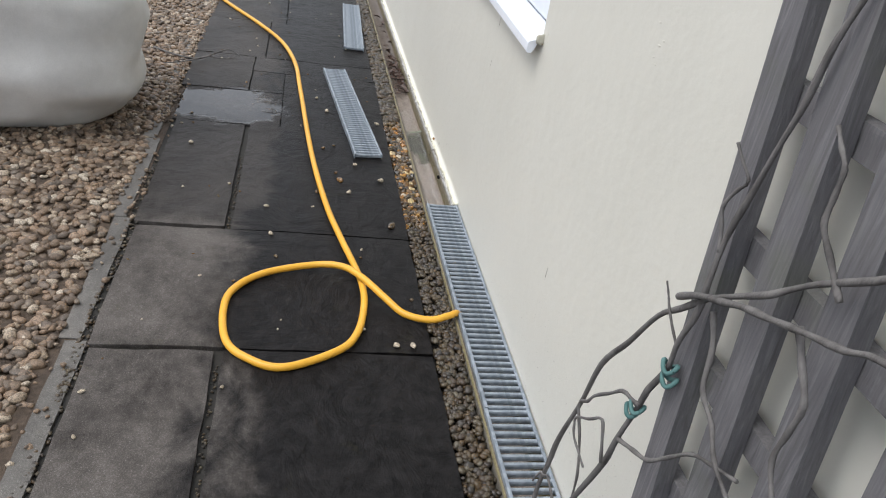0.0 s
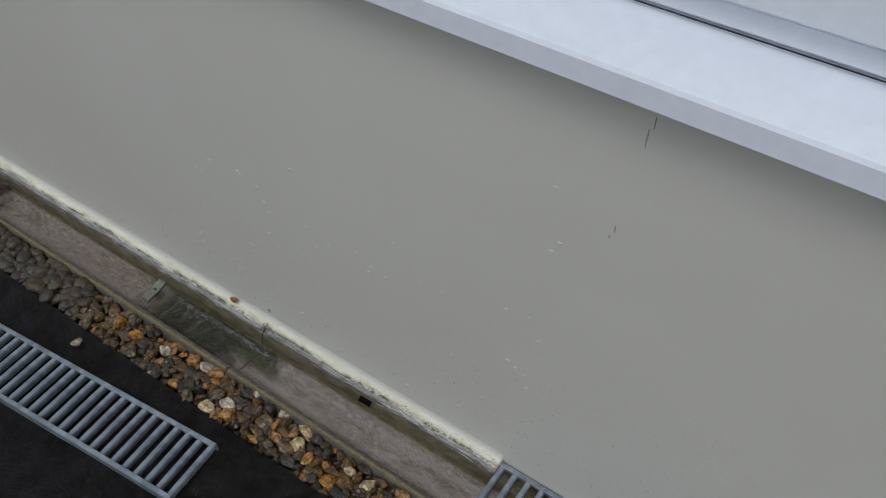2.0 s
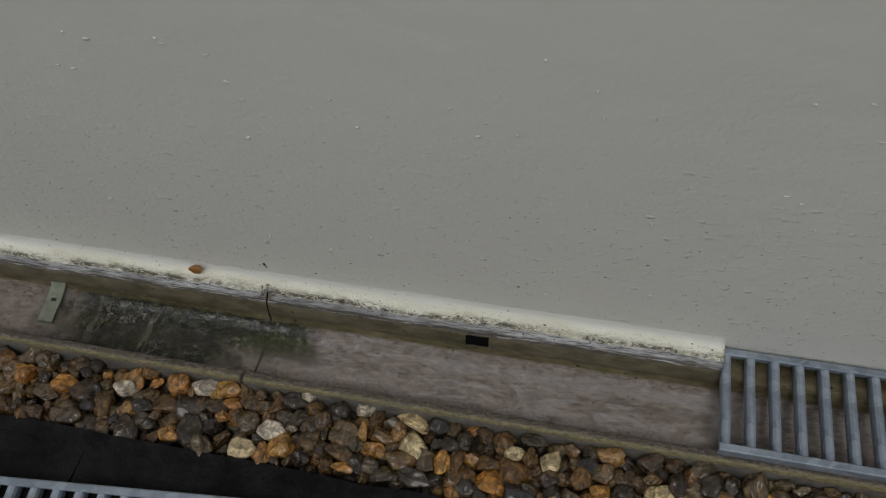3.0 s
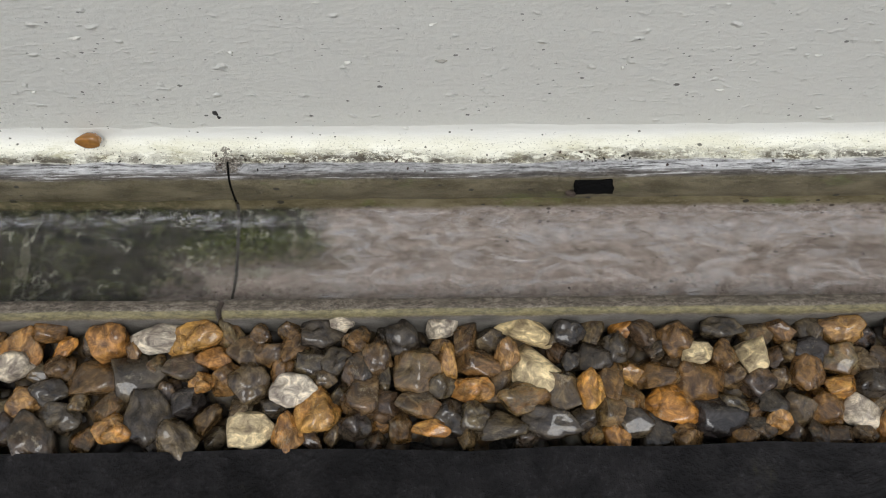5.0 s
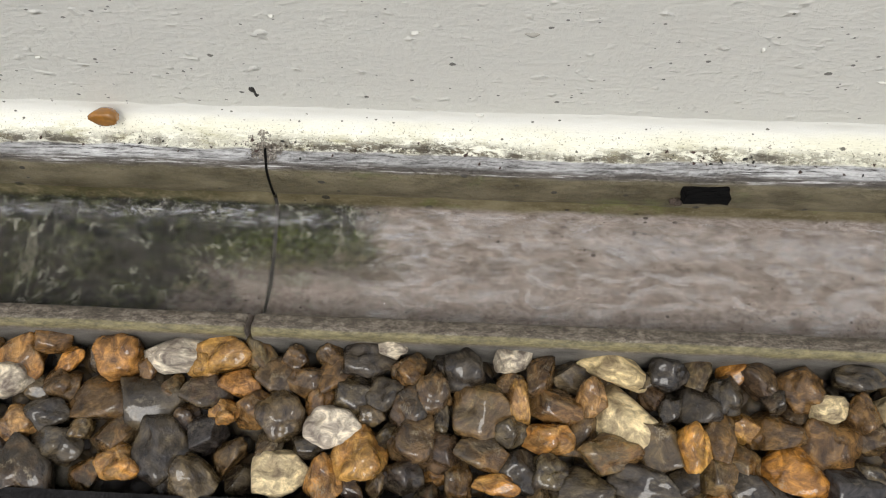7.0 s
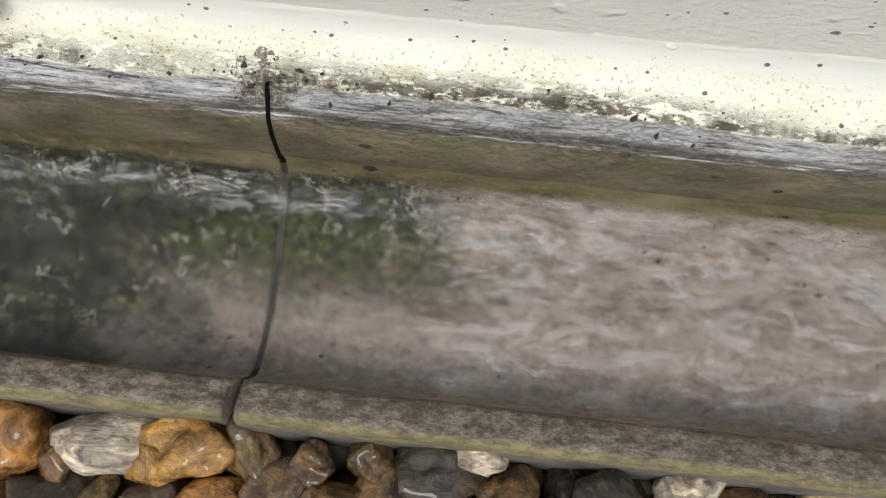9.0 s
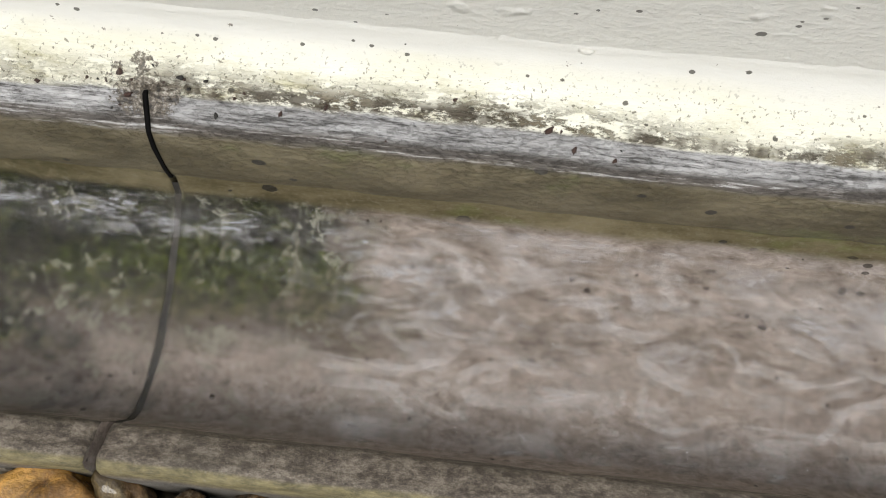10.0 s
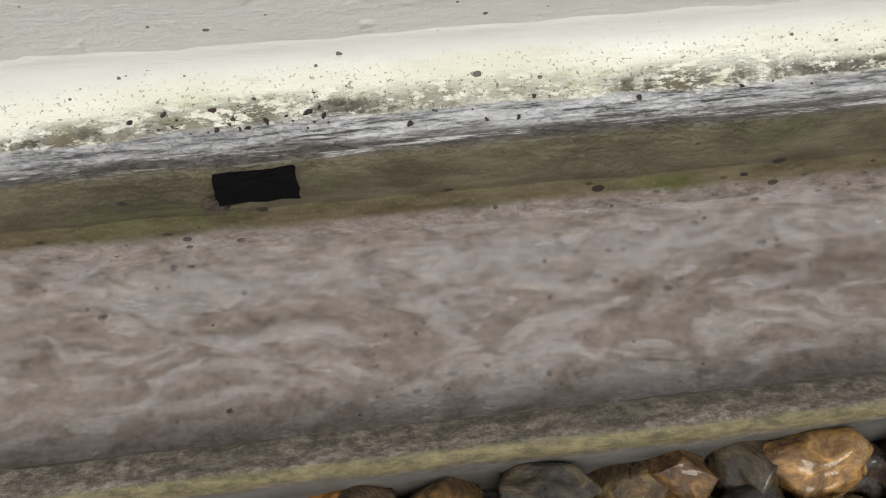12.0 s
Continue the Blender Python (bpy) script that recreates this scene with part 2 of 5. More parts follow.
def channel_mat():
    """Wet polymer concrete: olive film on the back, a pinkish silted bed lightened in front against rim shade, dark
    green algae round the joint.
    """
    m, nt, bsdf = start("wet_channel_concrete")
    x, y, z = position(nt)
    base = ramp(nt, noise_tex(nt, 200, 8, 0.8, (0.42, 1, 1), 0.25), [(0.36, (0.098, 0.077, 0.060)), (0.5, (0.198, 0.165, 0.140)), (0.64, (0.32, 0.276, 0.242))])
    pale = step(nt, noise_tex(nt, 110, 8, 0.8, (0.38, 1, 1), 0.3), 0.49, 0.62)
    base = mix(nt, math_node(nt, "MULTIPLY", pale, 0.34), base, ramp(nt, noise_tex(nt, 300, 6, 0.8, (0.5, 1, 1)), [(0.4, (0.15, 0.132, 0.118)), (0.6, (0.35, 0.322, 0.30))]))
    drift = step(nt, noise_tex(nt, 22, 4, 0.6, (0.25, 1, 1), 1.0), 0.52, 0.66)
    base = mix(nt, math_node(nt, "MULTIPLY", drift, 0.5), base, (0.085, 0.064, 0.050))
    # pink deposit along the front, its colour brightened to offset shade beside the rim
    silt_lift = math_node(nt, "SUBTRACT", 1.0, step(nt, math_node(nt, "ADD", y, math_node(nt, "MULTIPLY", noise_tex(nt, 60, 5, 0.7), 0.012)), -0.084, -0.058))
    base = mix(nt, math_node(nt, "MULTIPLY", silt_lift, 0.6), base, ramp(nt, noise_tex(nt, 260, 6, 0.8), [(0.40, (0.20, 0.160, 0.136)), (0.60, (0.46, 0.39, 0.345))]))
    wob = math_node(nt, "MULTIPLY", math_node(nt, "SUBTRACT", noise_tex(nt, 34, 5, 0.65), 0.5), 0.17)
    xx = math_node(nt, "ADD", x, wob)
    zone = math_node(nt, "MULTIPLY", step(nt, xx, -0.30, -0.20), math_node(nt, "SUBTRACT", 1.0, step(nt, xx, 0.035, 0.085)))
    thick = step(nt, noise_tex(nt, 110, 6, 0.7, (1, 1, 1), 1.0), 0.38, 0.58)
    back = step(nt, math_node(nt, "ADD", y, math_node(nt, "MULTIPLY", wob, 0.25)), -0.088, -0.055)
    algae = ramp(nt, noise_tex(nt, 105, 8, 0.82), [(0.40, (0.002, 0.0025, 0.0012)), (0.50, (0.008, 0.009, 0.003)), (0.555, (0.024, 0.028, 0.008)), (0.61, (0.055, 0.058, 0.022)), (0.68, (0.19, 0.175, 0.13))])
    algae = mix(nt, math_node(nt, "MULTIPLY", spots(nt, 110, 3.0, 0.42), 0.9), algae, (0.003, 0.003, 0.002))
    tuft = math_node(nt, "ADD", math_node(nt, "POWER", math_node(nt, "DIVIDE", math_node(nt, "ABSOLUTE", math_node(nt, "ADD", x, -0.014)), 0.058), 2.0), math_node(nt, "POWER", math_node(nt, "DIVIDE", math_node(nt, "ABSOLUTE", math_node(nt, "ADD", y, 0.058)), 0.0135), 2.0))
    tuft = math_node(nt, "SUBTRACT", 1.0, step(nt, math_node(nt, "ADD", tuft, math_node(nt, "MULTIPLY", math_node(nt, "SUBTRACT", noise_tex(nt, 90, 6, 0.75), 0.5), 3.2)), 0.5, 1.1))
    algae = mix(nt, math_node(nt, "MULTIPLY", tuft, 0.75), algae, ramp(nt, noise_tex(nt, 260, 6, 0.8), [(0.40, (0.007, 0.010, 0.0015)), (0.52, (0.034, 0.045, 0.005)), (0.64, (0.095, 0.105, 0.022))]))
    dark = math_node(nt, "SUBTRACT", 1.0, step(nt, xx, -0.06, 0.01))
    cover = math_node(nt, "MAXIMUM", back, math_node(nt, "MULTIPLY", dark, 0.97))
    base = mix(nt, math_node(nt, "MULTIPLY", math_node(nt, "MULTIPLY", zone, math_node(nt, "ADD", math_node(nt, "MULTIPLY", thick, 0.10), 0.90)), cover), base, algae)
    mud = math_node(nt, "SUBTRACT", 1.0, step(nt, math_node(nt, "ADD", x, wob), -1.05, -0.62))
    scum = math_node(nt, "MULTIPLY", math_node(nt, "MULTIPLY", step(nt, noise_tex(nt, 75, 6, 0.75, (1, 0.9, 1), 1.2), 0.52, 0.60), zone), step(nt, noise_tex(nt, 260, 6, 0.8), 0.47, 0.55))
    base = mix(nt, math_node(nt, "MULTIPLY", scum, 0.8), base, (0.23, 0.225, 0.18))
    drip = math_node(nt, "MULTIPLY", step(nt, noise_tex(nt, 85, 4, 0.6, (1, 0.10, 0.10), 0.4), 0.60, 0.66), math_node(nt, "MULTIPLY", zone, step(nt, noise_tex(nt, 300, 5, 0.8), 0.36, 0.56)))
    base = mix(nt, math_node(nt, "MULTIPLY", drip, 0.35), base, (0.24, 0.23, 0.17))
    base = mix(nt, math_node(nt, "MULTIPLY", mud, math_node(nt, "ADD", math_node(nt, "MULTIPLY", thick, 0.6), 0.3)), base, (0.05, 0.035, 0.025))
    base = mix(nt, math_node(nt, "MULTIPLY", spots(nt, 210, 6.0, 0.2), 0.8), base, (0.03, 0.022, 0.016))
    sidez = step(nt, math_node(nt, "ADD", z, math_node(nt, "MULTIPLY", wob, 0.03)), -0.0215, -0.0175)
    color = mix(nt, math_node(nt, "MULTIPLY", sidez, step(nt, y, -0.07, -0.06)), base, mix(nt, math_node(nt, "MULTIPLY", math_node(nt, "MULTIPLY", zone, dark), math_node(nt, "MULTIPLY", thick, 0.6)), olive_film(nt), (0.035, 0.036, 0.014)))
    crumbs = math_node(nt, "MULTIPLY", spots(nt, 330, 2.2, 0.34, (0.55, 1, 1)), step(nt, noise_tex(nt, 30, 5, 0.7, (0.4, 1, 1)), 0.50, 0.62))
    color = mix(nt, math_node(nt, "MULTIPLY", crumbs, 0.75), color, (0.022, 0.017, 0.012))
    height = noise_tex(nt, 420, 6, 0.75, (0.6, 1, 1))
    finish(nt, bsdf, color, 0.45, 0, height, 0.6, 0.001, 0.10)
    return m


def rim_mat():
    """Weathered grey-brown rim with a yellow-green lichen line."""
    m, nt, bsdf = start("weathered_rim")
    x, y, z = position(nt)
    a = ramp(nt, noise_tex(nt, 380, 8, 0.85, (0.6, 1, 1)), [(0.40, (0.050, 0.039, 0.029)), (0.50, (0.14, 0.114, 0.088)), (0.60, (0.30, 0.26, 0.21))])
    blot = step(nt, noise_tex(nt, 70, 5, 0.7, (0.5, 1, 1)), 0.46, 0.62)
    a = mix(nt, math_node(nt, "MULTIPLY", blot, 0.45), a, (0.055, 0.046, 0.032))
    wob = math_node(nt, "MULTIPLY", math_node(nt, "SUBTRACT", noise_tex(nt, 40, 4, 0.6, (0.4, 1, 1)), 0.5), 0.003)
    yy = math_node(nt, "ADD", y, wob)
    band = math_node(nt, "MULTIPLY", step(nt, yy, -0.1146, -0.1136), math_node(nt, "SUBTRACT", 1.0, step(nt, yy, -0.1112, -0.1098)))
    lichen = ramp(nt, noise_tex(nt, 420, 7, 0.82, (0.4, 1, 1)), [(0.40, (0.085, 0.073, 0.030)), (0.62, (0.27, 0.23, 0.105))])
    color = mix(nt, math_node(nt, "MULTIPLY", band, 0.85), a, lichen)
    outer = math_node(nt, "SUBTRACT", 1.0, step(nt, yy, -0.1150, -0.1140))
    color = mix(nt, outer, color, ramp(nt, noise_tex(nt, 160, 6, 0.7, (0.4, 1, 1)), [(0.36, (0.085, 0.078, 0.066)), (0.64, (0.17, 0.158, 0.138))]))
    chips = step(nt, noise_tex(nt, 800, 4, 0.7), 0.62, 0.68)
    color = mix(nt, math_node(nt, "MULTIPLY", chips, 0.25), color, (0.40, 0.37, 0.32))
    finish(nt, bsdf, color, 0.55, 0, noise_tex(nt, 900, 6, 0.78, (0.8, 1, 1)), 0.8, 0.0007)
    return m


def stone_mat(name, stops, speck=0.35, rough=0.34):
    """Wet flint: body colour picked at random along the ramp, with blotches, paler rind and dark flecks."""
    m, nt, bsdf = start(name)
    info = nt.nodes.new("ShaderNodeObjectInfo")
    rnd = info.outputs["Random"]
    off = math_node(nt, "MULTIPLY", rnd, 31.0)
    body = ramp(nt, rnd, stops)
    blotch = step(nt, noise_tex(nt, 0.9, 5, 0.6, shift=off, distort=0.8), 0.42, 0.60)
    other = ramp(nt, math_node(nt, "FRACT", math_node(nt, "MULTIPLY", rnd, 7.31)), stops)
    color = mix(nt, math_node(nt, "MULTIPLY", blotch, 0.78), body, other)
    tone = noise_tex(nt, 1.9, 6, 0.66, shift=off, distort=0.7)
    color = mix(nt, 1.0, color, ramp(nt, tone, [(0.34, (0.24, 0.20, 0.19)), (0.5, (0.64, 0.58, 0.52)), (0.66, (1.45, 1.32, 1.13))]), "MULTIPLY")
    flecks = step(nt, noise_tex(nt, 9.0, 6, 0.85, shift=off), 0.53, 0.58)
    color = mix(nt, math_node(nt, "MULTIPLY", flecks, speck * 0.7), color, (0.035, 0.03, 0.024))
    rind = math_node(nt, "MULTIPLY", step(nt, noise_tex(nt, 1.3, 6, 0.75, shift=math_node(nt, "ADD", off, 9.0)), 0.58, 0.66), step(nt, noise_tex(nt, 16.0, 4, 0.8, shift=off), 0.42, 0.54))
    color = mix(nt, math_node(nt, "MULTIPLY", rind, speck * 1.4), color, (0.30, 0.25, 0.16))
    height = math_node(nt, "ADD", noise_tex(nt, 2.4, 5, 0.6, shift=off), math_node(nt, "MULTIPLY", noise_tex(nt, 9.0, 5, 0.7, shift=off), 0.35))
    r = math_node(nt, "ADD", math_node(nt, "MULTIPLY", noise_tex(nt, 3.0, 3, 0.5, shift=off), 0.4), rough - 0.26)
    bsdf.inputs["Coat Weight"].default_value = 0.55 if rough < 0.45 else 0.0
    bsdf.inputs["Coat Roughness"].default_value = 0.05
    finish(nt, bsdf, color, r, 0, height, 0.8, 0.0024, 0.2)
    return m


def island_stone_mat(name, stops, rough=0.5):
    m, nt, bsdf = start(name)
    geo = nt.nodes.new("ShaderNodeNewGeometry")
    body = ramp(nt, geo.outputs["Random Per Island"], stops)
    n = noise_tex(nt, 230, 7, 0.8)
    color = mix(nt, math_node(nt, "MULTIPLY", step(nt, n, 0.42, 0.58), 0.7), body, (0.035, 0.028, 0.022))
    color = mix(nt, math_node(nt, "MULTIPLY", step(nt, noise_tex(nt, 420, 5, 0.8), 0.55, 0.62), 0.35), color, mix(nt, 1.0, body, (1.9, 1.8, 1.6), "MULTIPLY"))
    finish(nt, bsdf, color, rough, 0, n, 0.5, 0.002)
    return m


def slab_mat(name, dark, light, wet, soaked=True):
    """Riven stone paving. soaked: dark with water up to an uneven tide mark, with a thin sheet of water standing on one part."""
    m, nt, bsdf = start(name)
    x, y, z = position(nt)
    broad = noise_tex(nt, 3.2, 6, 0.65, distort=0.6, world_space=True)
    mid = noise_tex(nt, 24, 7, 0.72, world_space=True)
    fine = noise_tex(nt, 300, 5, 0.75, world_space=True)
    color = ramp(nt, math_node(nt, "ADD", math_node(nt, "MULTIPLY", broad, 0.6), math_node(nt, "MULTIPLY", mid, 0.4)), [(0.38, dark), (0.60, light)])
    r = math_node(nt, "ADD", math_node(nt, "MULTIPLY", mid, 0.35), wet)
    flat = None
    if soaked:
        wander = math_node(nt, "MULTIPLY", math_node(nt, "SUBTRACT", noise_tex(nt, 2.2, 6, 0.65, distort=0.8, world_space=True), 0.5), 0.62)
        soak = step(nt, math_node(nt, "ADD", y, wander), -0.76, -0.62)
        far = math_node(nt, "MULTIPLY", math_node(nt, "SUBTRACT", 1.0, step(nt, math_node(nt, "ADD", x, math_node(nt, "MULTIPLY", wander, 0.25)), 0.60, 0.72)), 0.62)
        soak = math_node(nt, "MAXIMUM", soak, far)
        color = mix(nt, soak, color, ramp(nt, mid, [(0.40, (0.0050, 0.0046, 0.0048)), (0.60, (0.0165, 0.0152, 0.0155))]))
        r = math_node(nt, "SUBTRACT", r, math_node(nt, "MULTIPLY", soak, 0.14))
        dx = math_node(nt, "DIVIDE", math_node(nt, "ADD", x, 0.34), 0.24)
        dy = math_node(nt, "DIVIDE", math_node(nt, "ADD", y, 0.84), 0.25)
        away = math_node(nt, "ADD", math_node(nt, "MULTIPLY", dx, dx), math_node(nt, "MULTIPLY", dy, dy))
        away = math_node(nt, "ADD", away, math_node(nt, "MULTIPLY", math_node(nt, "SUBTRACT", noise_tex(nt, 6, 5, 0.65, world_space=True), 0.5), 3.6))
        sheet = math_node(nt, "SUBTRACT", 1.0, step(nt, away, 0.55, 1.05))
        r = mix(nt, sheet, r, (0.17, 0.17, 0.17))
        flat = math_node(nt, "SUBTRACT", 1.0, math_node(nt, "MULTIPLY", sheet, 0.90))
        nt.links.new(math_node(nt, "ADD", math_node(nt, "MULTIPLY", sheet, 0.11), 0.09), bsdf.inputs["Specular IOR Level"])
    fleck = step(nt, noise_tex(nt, 330, 6, 0.85, world_space=True), 0.57, 0.64)
    color = mix(nt, math_node(nt, "MULTIPLY", fleck, 0.6), color, mix(nt, 1.0, color, (3.2, 3.3, 3.5), "MULTIPLY"))
    moss = math_node(nt, "MULTIPLY", step(nt, noise_tex(nt, 9, 5, 0.7, world_space=True), 0.60, 0.70), step(nt, noise_tex(nt, 160, 5, 0.8, world_space=True), 0.46, 0.62))
    color = mix(nt, math_node(nt, "MULTIPLY", moss, 0.35), color, (0.075, 0.068, 0.028))
    grain = math_node(nt, "MULTIPLY", step(nt, fine, 0.46, 0.68), 0.45)
    color = mix(nt, grain, mix(nt, 1.0, color, (0.8, 0.8, 0.8), "MULTIPLY"), mix(nt, 1.0, color, (2.0, 2.0, 2.0), "MULTIPLY"))
    pits = step(nt, noise_tex(nt, 70, 5, 0.75, world_space=True), 0.60, 0.68)
    color = mix(nt, math_node(nt, "MULTIPLY", pits, 0.45), color, tuple(0.3 * c for c in dark))
    ridge = noise_tex(nt, 7, 6, 0.6, (1, 1, 1), 1.5, world_space=True)
    height = math_node(nt, "ADD", math_node(nt, "MULTIPLY", mid, 1.8), math_node(nt, "MULTIPLY", fine, 0.45))
    height = math_node(nt, "ADD", height, math_node(nt, "MULTIPLY", ridge, 4.5))
    if flat is not None:
        height = math_node(nt, "MULTIPLY", height, flat)
    finish(nt, bsdf, color, r, 0, height, 0.8, 0.003)
    return m


def galvanised():
    m, nt, bsdf = start("galvanised_steel")
    spangle = nt.nodes.new("ShaderNodeTexVoronoi")
    spangle.inputs["Scale"].default_value = 90
    co = nt.nodes.new("ShaderNodeTexCoord")
    nt.links.new(co.outputs["Object"], spangle.inputs["Vector"])
    sep = nt.nodes.new("ShaderNodeSeparateColor")
    nt.links.new(spangle.outputs["Color"], sep.inputs[0])
    dull = noise_tex(nt, 35, 5, 0.65)
    f = math_node(nt, "ADD", math_node(nt, "MULTIPLY", sep.outputs[0], 0.25), math_node(nt, "MULTIPLY", dull, 0.75))
    color = ramp(nt, f, [(0.3, (0.16, 0.19, 0.22)), (0.7, (0.33, 0.37, 0.42))])
    finish(nt, bsdf, color, math_node(nt, "ADD", math_node(nt, "MULTIPLY", dull, 0.3), 0.36), 0.35, noise_tex(nt, 220, 3, 0.6), 0.2, 0.0006)
    return m


def water_mat():
    """Fast shallow water: clear, rippled, with pale aerated streaks, and bluish sky reflections along the back put into
    its colour.
    """
    m, nt, bsdf = start("running_water")
    bsdf.inputs["IOR"].default_value = 1.333
    bsdf.inputs["Specular IOR Level"].default_value = 0.28
    flow = noise_tex(nt, 75, 6, 0.7, (0.45, 1, 1), 1.6)
    ripple = noise_tex(nt, 210, 5, 0.7, (0.42, 1, 1), 1.2)
    wx, wy, wz = position(nt)
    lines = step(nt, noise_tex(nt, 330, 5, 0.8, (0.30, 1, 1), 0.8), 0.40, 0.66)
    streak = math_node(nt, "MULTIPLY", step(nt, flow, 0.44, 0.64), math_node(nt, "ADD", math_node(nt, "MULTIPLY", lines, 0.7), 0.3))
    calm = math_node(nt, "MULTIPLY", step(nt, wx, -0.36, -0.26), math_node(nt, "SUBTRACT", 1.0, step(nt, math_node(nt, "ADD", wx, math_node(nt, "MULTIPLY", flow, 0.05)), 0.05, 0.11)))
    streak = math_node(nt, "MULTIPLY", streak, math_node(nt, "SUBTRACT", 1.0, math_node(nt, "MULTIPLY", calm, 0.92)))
    # painted sky reflection on the crest: along the back as far as the joint, then bending out over the bed
    bend = math_node(nt, "MULTIPLY", math_node(nt, "MAXIMUM", math_node(nt, "SUBTRACT", wx, 0.045), 0.0), 0.42)
    off = math_node(nt, "ADD", math_node(nt, "ADD", wy, 0.0415), bend)
    off = math_node(nt, "ADD", off, math_node(nt, "MULTIPLY", math_node(nt, "SUBTRACT", flow, 0.5), 0.022))
    wave_sheen = math_node(nt, "SUBTRACT", 1.0, step(nt, math_node(nt, "ABSOLUTE", off), 0.001, 0.0085))
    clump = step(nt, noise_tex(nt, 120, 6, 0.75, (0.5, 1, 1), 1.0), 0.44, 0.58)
    wave_sheen = math_node(nt, "MULTIPLY", wave_sheen, math_node(nt, "ADD", math_node(nt, "MULTIPLY", math_node(nt, "MULTIPLY", lines, clump), 1.0), 0.06))
    wave_sheen = math_node(nt, "MULTIPLY", wave_sheen, math_node(nt, "SUBTRACT", 1.0, math_node(nt, "MULTIPLY", step(nt, wx, 0.07, 0.12), 0.75)))
    # a fainter second reflection, also painted, past the hole
    later_sheen = math_node(nt, "SUBTRACT", 1.0, step(nt, math_node(nt, "ABSOLUTE", math_node(nt, "ADD", math_node(nt, "ADD", wy, 0.051), math_node(nt, "MULTIPLY", math_node(nt, "SUBTRACT", flow, 0.5), 0.03))), 0.001, 0.011))
    later_sheen = math_node(nt, "MULTIPLY", math_node(nt, "MULTIPLY", later_sheen, step(nt, wx, 0.15, 0.21)), math_node(nt, "ADD", math_node(nt, "MULTIPLY", clump, 0.45), 0.15))
    wave_sheen = math_node(nt, "MAXIMUM", wave_sheen, later_sheen)
    white = math_node(nt, "MULTIPLY", math_node(nt, "MAXIMUM", streak, wave_sheen), step(nt, wx, -0.27, -0.17))
    nt.links.new(mix(nt, white, (0.97, 0.96, 0.95), mix(nt, wave_sheen, (0.56, 0.52, 0.51), (0.50, 0.53, 0.58))), bsdf.inputs["Base Color"])
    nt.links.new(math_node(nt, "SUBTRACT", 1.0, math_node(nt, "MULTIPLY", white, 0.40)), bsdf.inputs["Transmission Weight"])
    h = math_node(nt, "ADD", math_node(nt, "MULTIPLY", flow, 0.7), math_node(nt, "MULTIPLY", ripple, 0.45))
    finish(nt, bsdf, None, 0.02, 0, h, 0.42, 0.0012)
    return m


def glass_mat():
    m, nt, bsdf = start("window_glass")
    bsdf.inputs["Base Color"].default_value = (0.9, 0.93, 0.92, 1)
    bsdf.inputs["Transmission Weight"].default_value = 1.0
    finish(nt, bsdf, None, 0.02)
    return m


def weathered_wood():
    m, nt, bsdf = start("weathered_grey_timber")
    grain = noise_tex(nt, 30, 6, 0.7, (6, 6, 0.35), 0.6)
    blot = noise_tex(nt, 9, 4, 0.6)
    color = ramp(nt, grain, [(0.3, (0.085, 0.082, 0.086)), (0.55, (0.135, 0.132, 0.140)), (0.75, (0.205, 0.200, 0.212))])
    color = mix(nt, math_node(nt, "MULTIPLY", step(nt, blot, 0.5, 0.7), 0.35), color, (0.10, 0.11, 0.075))
    finish(nt, bsdf, color, 0.75, 0, grain, 0.6, 0.002)
    return m


RENDER = wall_render()
FILLET = fillet_mat()
CHANNEL = channel_mat()
RIM = rim_mat()
GALV = galvanised()
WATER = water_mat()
GLASS = glass_mat()
TIMBER = weathered_wood()
UPVC = simple("white_upvc", (0.82, 0.86, 0.93), (0.85, 0.89, 0.96), 6, 0.28, 0, 0.05, 0.0004, 60)
GASKET = simple("black_gasket", (0.012, 0.012, 0.013), (0.02, 0.02, 0.021), 30, 0.45)
# near-black colour standing for the shade inside openings
BLACK = simple("black_for_hollows", (0.002, 0.002, 0.002), (0.004, 0.0035, 0.003), 200, 0.9, spec=0.1)
HAIRLINE = simple("hairline_dirt", (0.30, 0.285, 0.24), (0.42, 0.40, 0.35), 200, 0.8)
DARKGAP = simple("dirt_in_joint", (0.012, 0.011, 0.009), (0.028, 0.025, 0.02), 60, 0.8)
SILTED = simple("silted_joint", (0.010, 0.009, 0.006), (0.050, 0.043, 0.032), 130, 0.7)
STAINED = simple("algae_stained_steel", (0.13, 0.145, 0.10), (0.27, 0.29, 0.215), 60, 0.5, 0.2)
SOIL = simple("wet_soil", (0.018, 0.015, 0.012), (0.04, 0.034, 0.026), 40, 0.7, 0, 0.8, 0.004)
HOSE = simple("yellow_hose_rubber", (0.72, 0.36, 0.025), (0.80, 0.42, 0.04), 12, 0.42, 0, 0.15, 0.0006, 180)
SACK = simple("woven_sack", (0.50, 0.49, 0.47), (0.68, 0.67, 0.65), 5, 0.55, 0, 0.4, 0.003, 220)
PRINT = simple("green_print", (0.01, 0.16, 0.09), (0.02, 0.22, 0.13), 14, 0.6)
STEM = simple("vine_bark", (0.065, 0.06, 0.058), (0.20, 0.19, 0.185), 40, 0.85, 0, 0.8, 0.002, 260, (1, 1, 0.3))
TWINE = simple("teal_twine", (0.05, 0.13, 0.13), (0.11, 0.22, 0.21), 60, 0.8)
MORTAR = simple("buff_mortar", (0.42, 0.40, 0.33), (0.55, 0.53, 0.45), 60, 0.8, 0, 0.6, 0.002)
LEAF = simple("brown_wet_leaf", (0.030, 0.015, 0.010), (0.085, 0.042, 0.028), 40, 0.4, 0, 0.5, 0.001)
